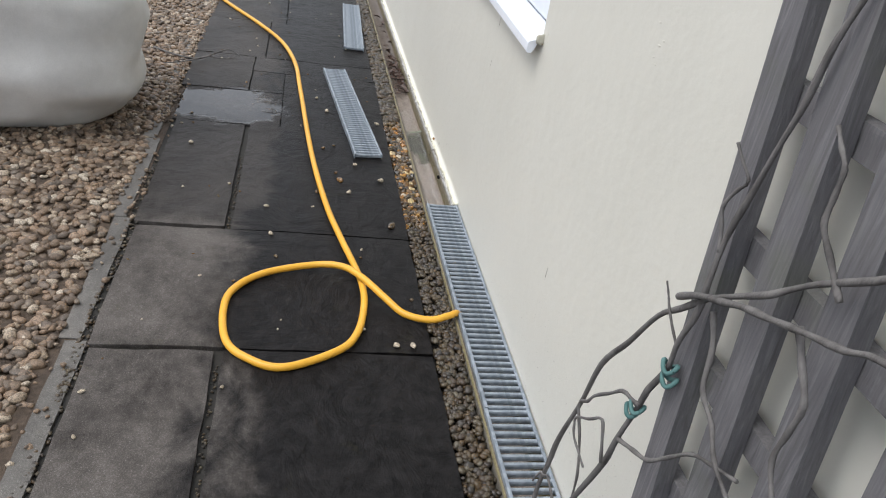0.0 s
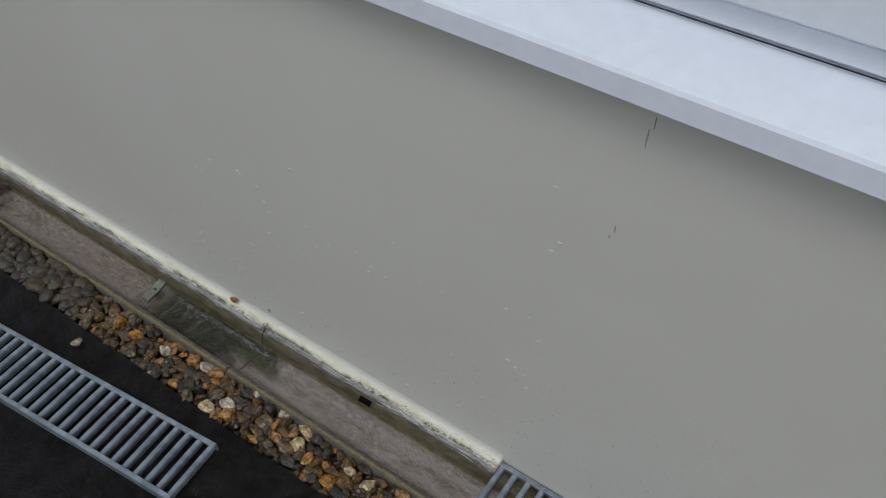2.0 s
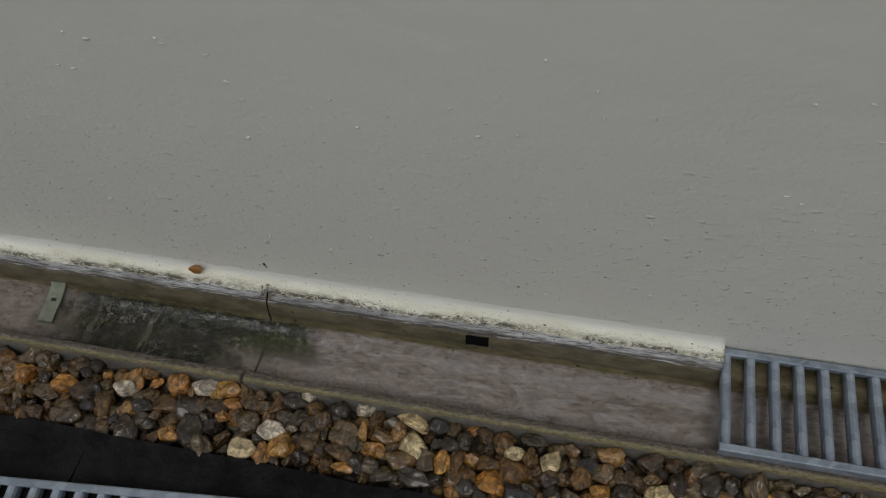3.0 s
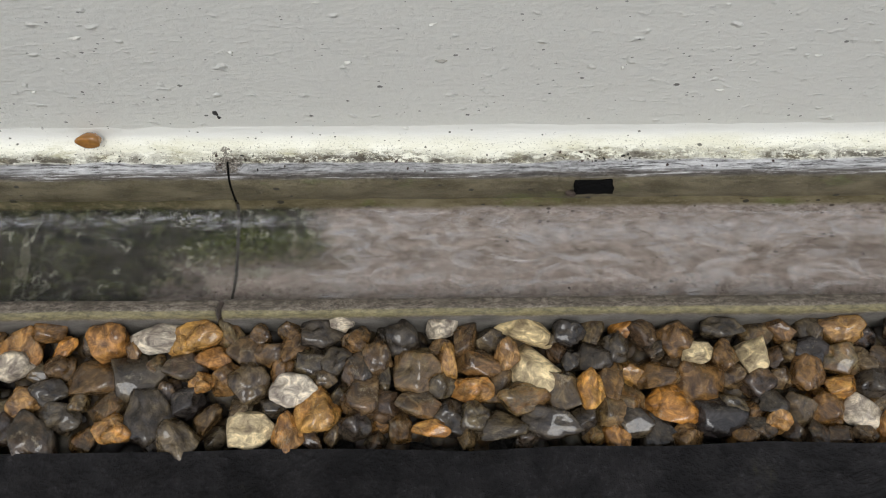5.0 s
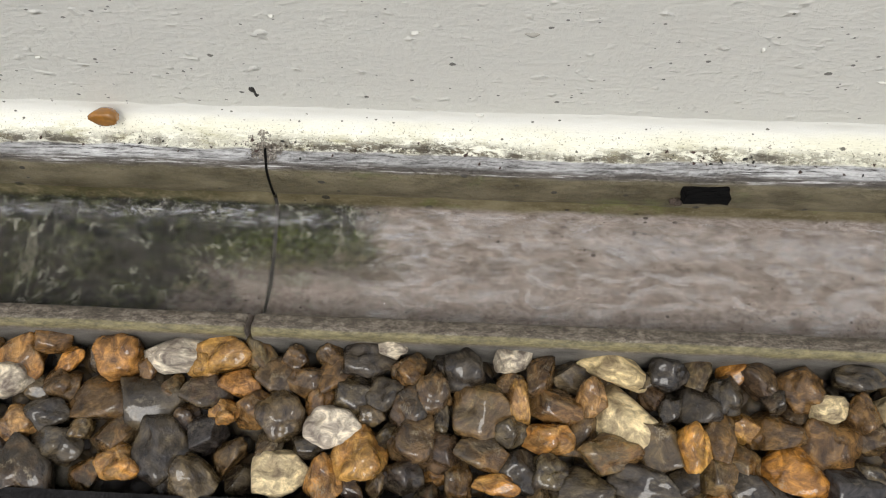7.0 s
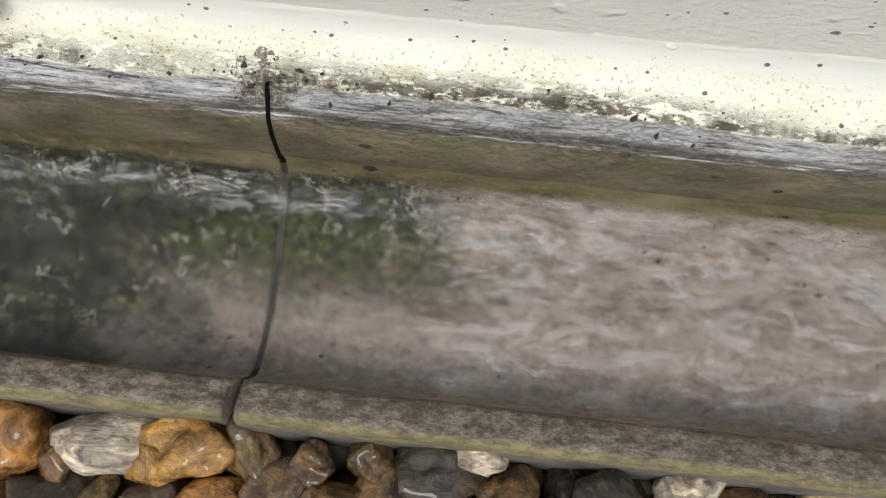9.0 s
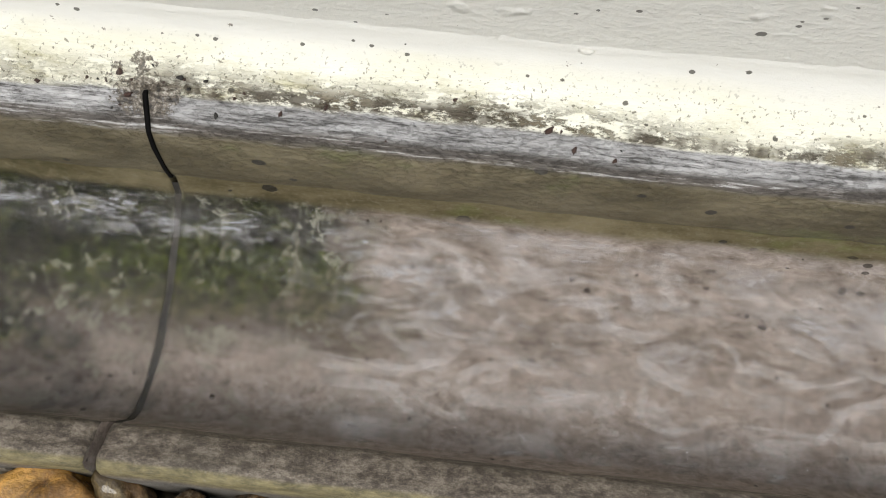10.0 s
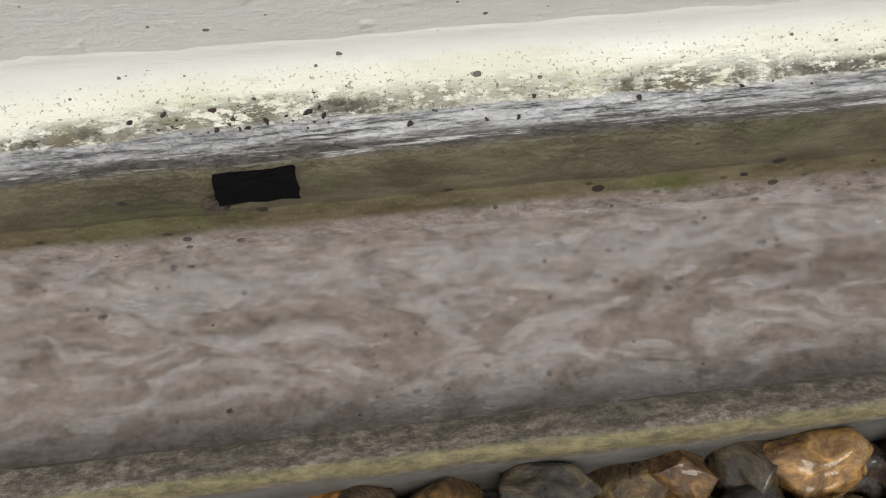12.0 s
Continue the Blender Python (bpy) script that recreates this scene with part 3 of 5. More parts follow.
ROOM = simple("dim_room_plaster", (0.05, 0.05, 0.05), (0.07, 0.07, 0.065), 3, 0.9)
DRIED = simple("dried_plant", (0.10, 0.095, 0.09), (0.20, 0.19, 0.18), 30, 0.9)
LIFTED = simple("lifted_paint", (0.56, 0.545, 0.48), (0.66, 0.645, 0.58), 50, 0.6, 0, 0.6, 0.001)
SLAB = slab_mat("riven_slab", (0.042, 0.037, 0.034), (0.122, 0.110, 0.101), 0.40)
KERB = slab_mat("edging_stone", (0.06, 0.055, 0.05), (0.15, 0.14, 0.127), 0.45, False)
MIX = [(0.0, (0.036, 0.033, 0.033)), (0.12, (0.13, 0.105, 0.062)), (0.24, (0.20, 0.115, 0.040)), (0.36, (0.060, 0.052, 0.048)), (0.46, (0.25, 0.145, 0.048)),
       (0.58, (0.17, 0.145, 0.080)), (0.68, (0.15, 0.090, 0.045)), (0.78, (0.065, 0.060, 0.060)), (0.88, (0.24, 0.165, 0.075)), (1.0, (0.30, 0.265, 0.19))]
FLINT = stone_mat("mixed_flint", [(p, tuple(0.72 * v for v in c)) for p, c in MIX], 0.4, 0.28)
FLINT_ORANGE = stone_mat("orange_flint", [(0.000, (0.486, 0.236, 0.049)), (0.300, (0.378, 0.189, 0.051)), (0.600, (0.324, 0.196, 0.081)), (1.000, (0.567, 0.338, 0.088))], 0.34, 0.28)
FLINT_BROWN = stone_mat("brown_flint", [(0.00, (0.143, 0.082, 0.032)), (0.35, (0.219, 0.124, 0.040)), (0.65, (0.100, 0.074, 0.044)), (0.85, (0.172, 0.138, 0.071)), (1.00, (0.181, 0.103, 0.040))], 0.3, 0.28)
FLINT_DARK = stone_mat("dark_flint", [(0.00, (0.022, 0.021, 0.022)), (0.20, (0.075, 0.061, 0.038)), (0.40, (0.036, 0.034, 0.038)), (0.60, (0.112, 0.090, 0.049)), (0.80, (0.038, 0.035, 0.034)), (1.00, (0.098, 0.056, 0.026))], 0.2, 0.24)
FLINT_CREAM = stone_mat("cream_flint", [(0.000, (0.644, 0.540, 0.310)), (0.500, (0.713, 0.632, 0.425)), (1.000, (0.598, 0.506, 0.287))], 0.12, 0.55)
FLINT_WHITE = stone_mat("white_flint", [(0.000, (0.624, 0.600, 0.528)), (0.500, (0.528, 0.492, 0.408)), (1.000, (0.720, 0.684, 0.612))], 0.2, 0.5)
PEA = island_stone_mat("loose_gravel", [(0.0, (0.10, 0.07, 0.048)), (0.25, (0.20, 0.135, 0.085)), (0.5, (0.29, 0.195, 0.125)), (0.7, (0.10, 0.08, 0.065)), (0.88, (0.36, 0.275, 0.19)), (1.0, (0.52, 0.45, 0.36))])
SHINGLE_BED = simple("brown_grit", (0.06, 0.042, 0.030), (0.14, 0.10, 0.07), 60, 0.8, 0, 0.9, 0.006)
STRIP_REST = island_stone_mat("strip_flint", [(p, tuple(0.36 * v for v in c)) for p, c in MIX], 0.34)


# ---- mesh helpers ----
def mesh_of(name, bm, material, smooth=False):
    bmesh.ops.recalc_face_normals(bm, faces=bm.faces)
    me = bpy.data.meshes.new(name)
    bm.to_mesh(me)
    bm.free()
    for mat in (material if isinstance(material, (list, tuple)) else [material]):
        me.materials.append(mat)
    if smooth:
        for p in me.polygons:
            p.use_smooth = True
    return me


def part(name, bm, material, parent=None, label="", smooth=False):
    ob = new(name, mesh_of(name, bm, material, smooth))
    ob.parent = parent
    return tagged(ob, label)


def thing(name, label, category, at=(0, 0, 0), group="", kind="", turn=0.0):
    ob = new(name)
    ob.empty_display_size = 0.05
    ob.matrix_world = pose(*at, 0, 0, turn)
    return tagged(ob, label, category, group, kind)


def box(x0, x1, y0, y1, z0, z1, bevel=0.0, segments=2, bm=None):
    bm = bm or bmesh.new()
    made = bmesh.ops.create_cube(bm, size=1.0)["verts"]
    for v in made:
        v.co = Vector((x0 + (v.co.x + 0.5) * (x1 - x0), y0 + (v.co.y + 0.5) * (y1 - y0), z0 + (v.co.z + 0.5) * (z1 - z0)))
    if bevel:
        edges = {e for v in made for e in v.link_edges}
        bmesh.ops.bevel(bm, geom=list(edges), offset=bevel, segments=segments, affect="EDGES", profile=0.5)
    return bm


def extrude_profile(points, xs, wobble=None, closed=True):
    """A (y, z) outline carried along x through the stations xs; closed outlines get end caps."""
    bm = bmesh.new()
    rings = []
    for x in xs:
        ring = []
        for k, (y, z) in enumerate(points):
            dy, dz = wobble(x, k, y, z) if wobble else (0, 0)
            ring.append(bm.verts.new((x, y + dy, z + dz)))
        rings.append(ring)
    n = len(points)
    for a, b in zip(rings, rings[1:]):
        for k in range(n if closed else n - 1):
            bm.faces.new((a[k], a[(k + 1) % n], b[(k + 1) % n], b[k]))
    if closed:
        bm.faces.new(rings[0])
        bm.faces.new(list(reversed(rings[-1])))
    return bm


def stations(x0, x1, gap):
    n = max(1, round((x1 - x0) / gap))
    return [x0 + (x1 - x0) * k / n for k in range(n + 1)]


def tube(points, radius, sides=10, taper=None, bm=None, smooth_steps=6):
    """A round tube along a smooth line through the points."""
    bm = bm or bmesh.new()
    pts = [Vector(p) for p in points]
    line = []
    for i in range(len(pts) - 1):
        p0, p1, p2, p3 = pts[max(i - 1, 0)], pts[i], pts[i + 1], pts[min(i + 2, len(pts) - 1)]
        for s in range(smooth_steps):
            t = s / smooth_steps
            line.append(0.5 * ((2 * p1) + (p2 - p0) * t + (2 * p0 - 5 * p1 + 4 * p2 - p3) * t * t + (3 * p1 - p0 - 3 * p2 + p3) * t ** 3))
    line.append(pts[-1])
    rings, up = [], Vector((0.13, 0.21, 0.97))
    for i, p in enumerate(line):
        d = (line[min(i + 1, len(line) - 1)] - line[max(i - 1, 0)]).normalized()
        side = d.cross(up)
        side = side.normalized() if side.length > 1e-4 else Vector((1, 0, 0))
        top = side.cross(d).normalized()
        r = radius * (taper(i / (len(line) - 1)) if taper else 1.0)
        rings.append([bm.verts.new(p + r * (math.cos(a) * side + math.sin(a) * top)) for a in (2 * math.pi * k / sides for k in range(sides))])
    for a, b in zip(rings, rings[1:]):
        for k in range(sides):
            bm.faces.new((a[k], a[(k + 1) % sides], b[(k + 1) % sides], b[k]))
    bm.faces.new(rings[0])
    bm.faces.new(list(reversed(rings[-1])))
    return bm


def pebble(seed, subdivisions=3, cuts=5, rough=0.10, flat=0.94, near=0.50):
    """A flint of unit radius: an ellipsoid with broken flats and soft bumps."""
    rnd = random.Random(seed)
    bm = bmesh.new()
    bmesh.ops.create_icosphere(bm, subdivisions=subdivisions, radius=1.0)
    planes = []
    for _ in range(cuts):
        n = Vector((rnd.gauss(0, 1), rnd.gauss(0, 1), rnd.gauss(0, 1))).normalized()
        planes.append((n, rnd.uniform(near, 0.86)))
    off = Vector((rnd.uniform(-50, 50), rnd.uniform(-50, 50), rnd.uniform(-50, 50)))
    for v in bm.verts:
        p = v.co.copy()
        p *= 1.0 + rough * 2.2 * noise.noise(p * 1.1 + off) + rough * 0.7 * noise.noise(p * 2.7 + off)
        for n, d in planes:
            over = p.dot(n) - d
            if over > 0:
                p -= n * over * flat
        v.co = p
    return bm


# ---- ground and paving ----
bm = bmesh.new()
for ring in ([(-400, -400), (400, -400), (400, 400), (-400, 400)],):
    bm.faces.new([bm.verts.new((x, y, -0.062)) for x, y in ring])
ground = tagged(part("ground", bm, SOIL), "dark wet earth under the paving and gravel", "ground", kind="structure")
# ---- house wall with the window opening ----
WX0, WX1, WZ0, WZ1 = -0.62, 0.985, 0.702, 1.95
bm = bmesh.new()
for x0, x1, z0, z1 in ((-6.0, WX0, -0.06, 3.2), (WX1, 5.0, -0.06, 3.2), (WX0, WX1, -0.06, WZ0), (WX0, WX1, WZ1, 3.2)):
    box(x0, x1, 0.0, 0.28, z0, z1, bm=bm)
wall = tagged(part("wall_north", bm, RENDER), "cream painted render house wall with small dirt specks", "wall", kind="structure")

# proud blisters and scars of the paint, each a low dome on the wall
def blister(x, z, w, h, seed, material=LIFTED, name="paint_blister", label="lifted flake of cream paint"):
    bm = pebble(seed, 3, 4, 0.20)
    for v in bm.verts:
        v.co = Vector((v.co.x * w, min(0.0, v.co.y * 0.0016), v.co.z * h))
    ob = part(name, bm, material, wall, label, True)
    ob.location = (x, 0.0006, z)
    return ob


rnd = random.Random(5)
for k, (x, z, w, h) in enumerate(((1.580, 0.858, 0.006, 0.0022), (1.590, 0.868, 0.005, 0.0022), (1.570, 0.838, 0.005, 0.002), (1.583, 0.829, 0.004, 0.0016), (1.56, 0.89, 0.005, 0.0018), (1.25, 0.90, 0.006, 0.0018), (1.27, 0.886, 0.005, 0.0018),
                                  (0.495, 0.552, 0.007, 0.0013), (0.507, 0.482, 0.006, 0.0016), (0.50, 0.466, 0.004, 0.0014), (0.115, 0.40, 0.006, 0.004), (0.111, 0.024, 0.003, 0.0013))):
    blister(x, z, w, h, 50 + k)
for k in range(46):
    blister(rnd.uniform(-0.2, 0.5), rnd.uniform(0.045, 0.36), rnd.uniform(0.0012, 0.004), rnd.uniform(0.0008, 0.0018), 90 + k)
for k in range(8):
    blister(1.0 + rnd.uniform(-0.002, 0.035), 0.70 + rnd.uniform(-0.04, 0.05), rnd.uniform(0.0015, 0.005), rnd.uniform(0.001, 0.004), 190 + k)
for k, (x, z, w, h) in enumerate(((0.573, 0.645, 0.0008, 0.014), (0.577, 0.66, 0.0006, 0.008), (0.558, 0.519, 0.0014, 0.003), (0.562, 0.53, 0.0006, 0.006), (-0.002, 0.042, 0.0018, 0.0035), (-0.001, 0.0375, 0.0012, 0.002), (1.36, 0.30, 0.001, 0.018), (0.132, 0.092, 0.0035, 0.002))):
    blister(x, z, w, h, 300 + k, DARKGAP if 3 < k < 6 else HAIRLINE, "paint_crack", "dark crack in the cream paint")

# mortar fillet along the foot of the wall
def fillet_wobble(x, k, y, z):
    return (0.0007 * noise.noise((x * 60, k * 3.1, 0)), 0.0007 * noise.noise((x * 45, k * 5.7, 4)) + 0.0012 * noise.noise((x * 9, 0, 4)))


def fillet(x0, x1):
    prof = [(0.01, 0.032), (0.0003, 0.0275), (-0.0005, 0.0245), (-0.0014, 0.0222), (-0.0034, 0.0200), (-0.0075, 0.0179), (-0.0125, 0.0159), (-0.0165, 0.0143), (-0.0188, 0.0131), (-0.0228, 0.0098), (-0.0262, 0.0068), (-0.0285, 0.0020), (-0.0303, -0.0060), (-0.0312, -0.0115), (-0.0309, -0.0165), (0.01, -0.0165)]
    ob = part("mortar_fillet", extrude_profile(prof, stations(x0, x1, 0.006), fillet_wobble), FILLET, wall, "cream painted mortar fillet, mossy along its lower edge", True)
    return ob


fillet(-4.0, 0.468)
# tiny dark clumps of moss caught on the lip, thickest round the joint and the hole
clumps = [mesh_of("moss_clump", pebble(820 + k, 2, 2, 0.34), LEAF if k % 3 else DARKGAP, True) for k in range(6)]
LIP_Y, LIP_Z = (-0.0262, -0.0228, -0.0188, -0.0165, -0.0125, -0.0075), (0.0068, 0.0098, 0.0131, 0.0143, 0.0160, 0.0184)
for k in range(110):
    x = rnd.gauss(0.0, 0.010) if k < 10 else rnd.gauss(0.215, 0.02) if k < 36 else rnd.uniform(-0.30, 0.46)
    y = rnd.gauss(-0.0165, 0.0022) if k < 36 else rnd.gauss(-0.0185, 0.0022)
    y = min(-0.009, max(-0.0255, y))
    z = float(np.interp(y, LIP_Y, LIP_Z))
    size = 0.0003 + 0.0006 * rnd.random() ** 3
    ob = new("moss_clump", clumps[rnd.randrange(6)])
    ob.matrix_world = pose(x, y, z + 0.2 * size, rnd.uniform(0, 40), 0, rnd.uniform(0, 360)) @ Matrix.Diagonal((size * rnd.uniform(1.0, 1.8), size, size * 0.7, 1))
    ob.parent = wall

# ---- drain channel, sections of one metre ----
drain = thing("drain_channel", "grey polymer concrete drain channel along the wall", "drain", kind="structure")
OUTLINE = [(-0.002, -0.004), (-0.0270, -0.0045), (-0.0300, -0.0095), (-0.0322, -0.0160), (-0.0345, -0.0205), (-0.0385, -0.0245), (-0.0450, -0.0280), (-0.0530, -0.0308), (-0.0640, -0.0325), (-0.0780, -0.0322), (-0.0900, -0.0300), (-0.0975, -0.0262),
           (-0.1004, -0.0190), (-0.1014, -0.0100), (-0.1018, -0.0042), (-0.1026, -0.0022), (-0.1060, -0.0008), (-0.1080, 0.0006), (-0.1092, 0.0015), (-0.1116, 0.0016), (-0.1130, 0.0004), (-0.1142, -0.0030), (-0.1180, -0.0200),
           (-0.1185, -0.064), (-0.002, -0.064)]


def channel_wobble(x, k, y, z):
    return (0.0007 * noise.noise((x * 40, k * 1.7, 9)), 0.0007 * noise.noise((x * 55, k * 2.3, 2)))


for x0 in (-4, -3, -2, -1, 0, 1, 2):
    bm = extrude_profile(OUTLINE, sorted(stations(x0 + 0.0007, x0 + 0.9993, 0.010) + [x0 + d for d in (0.003, 0.006, 0.994, 0.997)]), channel_wobble)
    for v in bm.verts:
        # chipped ends of the rim
        if v.co.y < -0.1015 and v.co.z > -0.012:
            end = min(v.co.x - x0, x0 + 1 - v.co.x)
            if v.co.x - x0 > 0.5 and end < 0.0075:
                v.co.z -= 0.0030 * (1 - end / 0.0075) * (0.6 + 0.6 * noise.noise((v.co.y * 300, x0, 5)))
            if end < 0.0015:
                v.co.x += 0.0011 if v.co.x - x0 < 0.5 else -0.0011
                v.co.z -= 0.0007
        elif min(v.co.x - x0, x0 + 1 - v.co.x) < 0.0015 and v.co.z > -0.05:
            v.co.x += 0.0009 * noise.noise((v.co.y * 160, x0, 3)) + (0.0004 if v.co.x - x0 < 0.5 else -0.0004)
    ob = part("channel_section", bm, [CHANNEL, RIM], drain, "wet stained channel section", True)
    for p in ob.data.polygons:
        p.material_index = 1 if p.center.y < -0.1012 else 0
        p.use_smooth = len(p.vertices) == 4
for x in range(-3, 3):
    bed = [(y, z - 0.0005) for y, z in OUTLINE[3:14]]
    part("joint", extrude_profile(bed + [(-0.1015, -0.045), (-0.0322, -0.045)], [x - 0.0022, x + 0.0022]), SILTED, drain)
    part("joint", box(x - 0.0015, x + 0.0015, -0.1136, -0.1015, -0.0300, -0.0130), DARKGAP, drain)
    # joint through the fillet: a solid black sheet paints the dark of the gap
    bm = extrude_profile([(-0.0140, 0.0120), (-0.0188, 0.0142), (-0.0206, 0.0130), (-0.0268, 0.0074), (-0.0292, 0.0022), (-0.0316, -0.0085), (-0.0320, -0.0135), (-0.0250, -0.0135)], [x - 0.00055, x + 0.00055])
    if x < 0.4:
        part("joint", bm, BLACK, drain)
    else:
        bm.free()
# mortar port in the channel back: a solid black block paints its darkness
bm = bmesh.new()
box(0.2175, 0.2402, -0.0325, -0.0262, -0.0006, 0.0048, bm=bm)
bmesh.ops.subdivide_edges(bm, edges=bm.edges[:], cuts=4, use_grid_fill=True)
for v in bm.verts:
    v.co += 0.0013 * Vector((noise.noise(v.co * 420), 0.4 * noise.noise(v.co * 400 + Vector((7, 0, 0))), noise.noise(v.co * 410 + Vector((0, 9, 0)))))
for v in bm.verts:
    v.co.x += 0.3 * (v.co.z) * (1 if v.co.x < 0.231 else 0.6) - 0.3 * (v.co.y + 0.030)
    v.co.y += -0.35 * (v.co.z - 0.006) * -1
part("slot", bm, BLACK, drain, "solid black block painted as the dark of a rectangular hole in the channel")
bm = pebble(77, 3, 3, 0.2)
for v in bm.verts:
    v.co = Vector((0.2168 + v.co.x * 0.004, -0.0315 + v.co.y * 0.002, -0.0060 + v.co.z * 0.0035))
part("mortar_crumb", bm, SHINGLE_BED, drain, "crumb of mortar under the hole", True)

# running water: deeper and ridged against the back before the joint, a thin sheet after it
def water_level(x, y):
    t = min(1.0, max(0.0, (x - 0.03) / 0.13))
    level = -0.0195 - 0.0034 * t * t * (3 - 2 * t)
    dry = min(1.0, max(0.0, (-0.20 - x) / 0.60))
    level -= 0.02 * dry * dry * (3 - 2 * dry)
    slope = x * 46 + y * 34
    rough = 0.55 * noise.noise((slope, y * 90, 0)) + 0.14 * noise.noise((slope * 2.4 + 5, y * 200, 3))
    edge = math.exp(-((y + 0.041 + 0.05 * max(0.0, x - 0.04)) / 0.006) ** 2)
    return level + 0.0013 * rough + edge * 0.0010 * (1.0 + noise.noise((x * 60, 2, 0))) * (1.0 if x < 0.09 else 0.4) * (1.0 - dry)


bm = bmesh.new()
xs = stations(-0.8, -0.4, 0.006)[:-1] + stations(-0.4, 0.6, 0.0025) + stations(0.6, 1.9, 0.012)[1:]
ys = stations(-0.1005, -0.0315, 0.0021)
grid = [[bm.verts.new((x, y, water_level(x, y))) for y in ys] for x in xs]
for a, b in zip(grid, grid[1:]):
    for k in range(len(ys) - 1):
        bm.faces.new((a[k], a[k + 1], b[k + 1], b[k]))
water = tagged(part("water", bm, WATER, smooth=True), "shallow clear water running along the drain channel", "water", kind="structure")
water.visible_shadow = False

# ---- gravel strip between channel and paving ----
strip = tagged(part("gravel_strip", extrude_profile([(-0.117, -0.05), (-0.117, -0.026), (-0.150, -0.030), (-0.192, -0.026), (-0.192, -0.05)], stations(-4.0, 2.6, 0.05)), SOIL),
               "narrow strip of wet flint gravel beside the channel", "gravel", kind="structure")

# ---- window ----
window = thing("window_1", "white plastic casement window with a sloping sill", "window", kind="structure")


def bar_x(name, x0, x1, y0, y1, z0, z1, parent, bevel=0.003, material=UPVC, label=""):
    return part(name, box(x0, x1, y0, y1, z0, z1, bevel), material, parent, label, True)


SILL = [(-0.0335, 0.678), (-0.0335, 0.6985), (-0.0315, 0.7022), (-0.028, 0.7038), (0.045, 0.7245), (0.10, 0.7245), (0.10, 0.7005), (-0.012, 0.7005), (-0.014, 0.690), (-0.021, 0.6785), (-0.023, 0.676), (-0.0315, 0.676)]
sill = part("window_sill", extrude_profile(SILL, [WX0 - 0.0, 0.2, 0.6, 0.9925]), UPVC, window, "glossy white plastic sill")
def ring_frame(x0, x1, z0, z1, left, right, low, high, y0, y1):
    """One welded rectangular frame with a small arris all round."""
    bm = bmesh.new()
    rings = []
    for d, y in ((0.0, y1), (0.0, y0 + 0.004), (0.003, y0)):
        rings.append([(x0 + d, y, z0 + d), (x1 - d, y, z0 + d), (x1 - d, y, z1 - d), (x0 + d, y, z1 - d)])
    for d, y in ((-0.003, y0), (0.0, y0 + 0.004), (0.0, y1)):
        rings.append([(x0 + left + d, y, z0 + low + d), (x1 - right - d, y, z0 + low + d), (x1 - right - d, y, z1 - high - d), (x0 + left + d, y, z1 - high - d)])
    rings = [[bm.verts.new(p) for p in r] for r in rings]
    for a, b in zip(rings, rings[1:] + rings[:1]):
        for k in range(4):
            bm.faces.new((a[k], a[(k + 1) % 4], b[(k + 1) % 4], b[k]))
    return bm


part("window_frame", ring_frame(WX0, WX1, 0.7252, WZ1, 0.034, 0.034, 0.0235, 0.030, 0.034, 0.10), UPVC, window, "white plastic outer frame")
part("mullion", box(0.385, 0.43, 0.036, 0.10, 0.7490, WZ1 - 0.0305, 0.002), UPVC, window)
part("seal", box(WX0, WX1 - 0.004, 0.0334, 0.0345, 0.7243, 0.7252), GASKET, window)


def sash(x0, x1, bars):
    z0, z1, w, wb = 0.7505, WZ1 - 0.033, 0.062, 0.050
    s = part("sash", ring_frame(x0, x1, z0, z1, w, w, wb, w, 0.022, 0.085), UPVC, window, "white casement with chamfered glazing bead")
    # sloped bead inside the casement
    bm = bmesh.new()
    ring = lambda d, y: [bm.verts.new(p) for p in ((x0 + w + d, y, z0 + wb + d), (x1 - w - d, y, z0 + wb + d), (x1 - w - d, y, z1 - w - d), (x0 + w + d, y, z1 - w - d))]
    a, b, c = ring(-0.003, 0.023), ring(0.013, 0.040), ring(0.013, 0.052)
    for p, q in ((a, b), (b, c)):
        for k in range(4):
            bm.faces.new((p[k], p[(k + 1) % 4], q[(k + 1) % 4], q[k]))
    part("glazing_bead", bm, UPVC, s)
    bm = bmesh.new()
    a, b = ring(0.0125, 0.046), ring(0.027, 0.049)
    for k in range(4):
        bm.faces.new((a[k], a[(k + 1) % 4], b[(k + 1) % 4], b[k]))
    part("gasket", bm, GASKET, s, "black rubber glazing gasket")
    pane = part("pane", box(x0 + w, x1 - w, 0.050, 0.054, z0 + wb, z1 - w), GLASS, s, "clear dark window glass")
    pane.visible_shadow = False
    for x in bars:
        prof = [(-0.014, 0.042), (-0.014, 0.034), (-0.005, 0.026), (0.005, 0.026), (0.014, 0.034), (0.014, 0.042)]
        bm = bmesh.new()
        lo = [bm.verts.new((x + px, py, z0 + wb + 0.002 + (0.020 - abs(px)) * -0.6)) for px, py in prof]
        hi = [bm.verts.new((x + px, py, z1 - w)) for px, py in prof]
        for k in range(6):
            bm.faces.new((lo[k], lo[(k + 1) % 6], hi[(k + 1) % 6], hi[k]))
        bm.faces.new(lo), bm.faces.new(hi)
        part("glazing_bar", bm, UPVC, s)


sash(0.431, 0.949, (0.695,))
sash(WX0 + 0.036, 0.384, (-0.12,))
# dim room behind the glass
bm = bmesh.new()
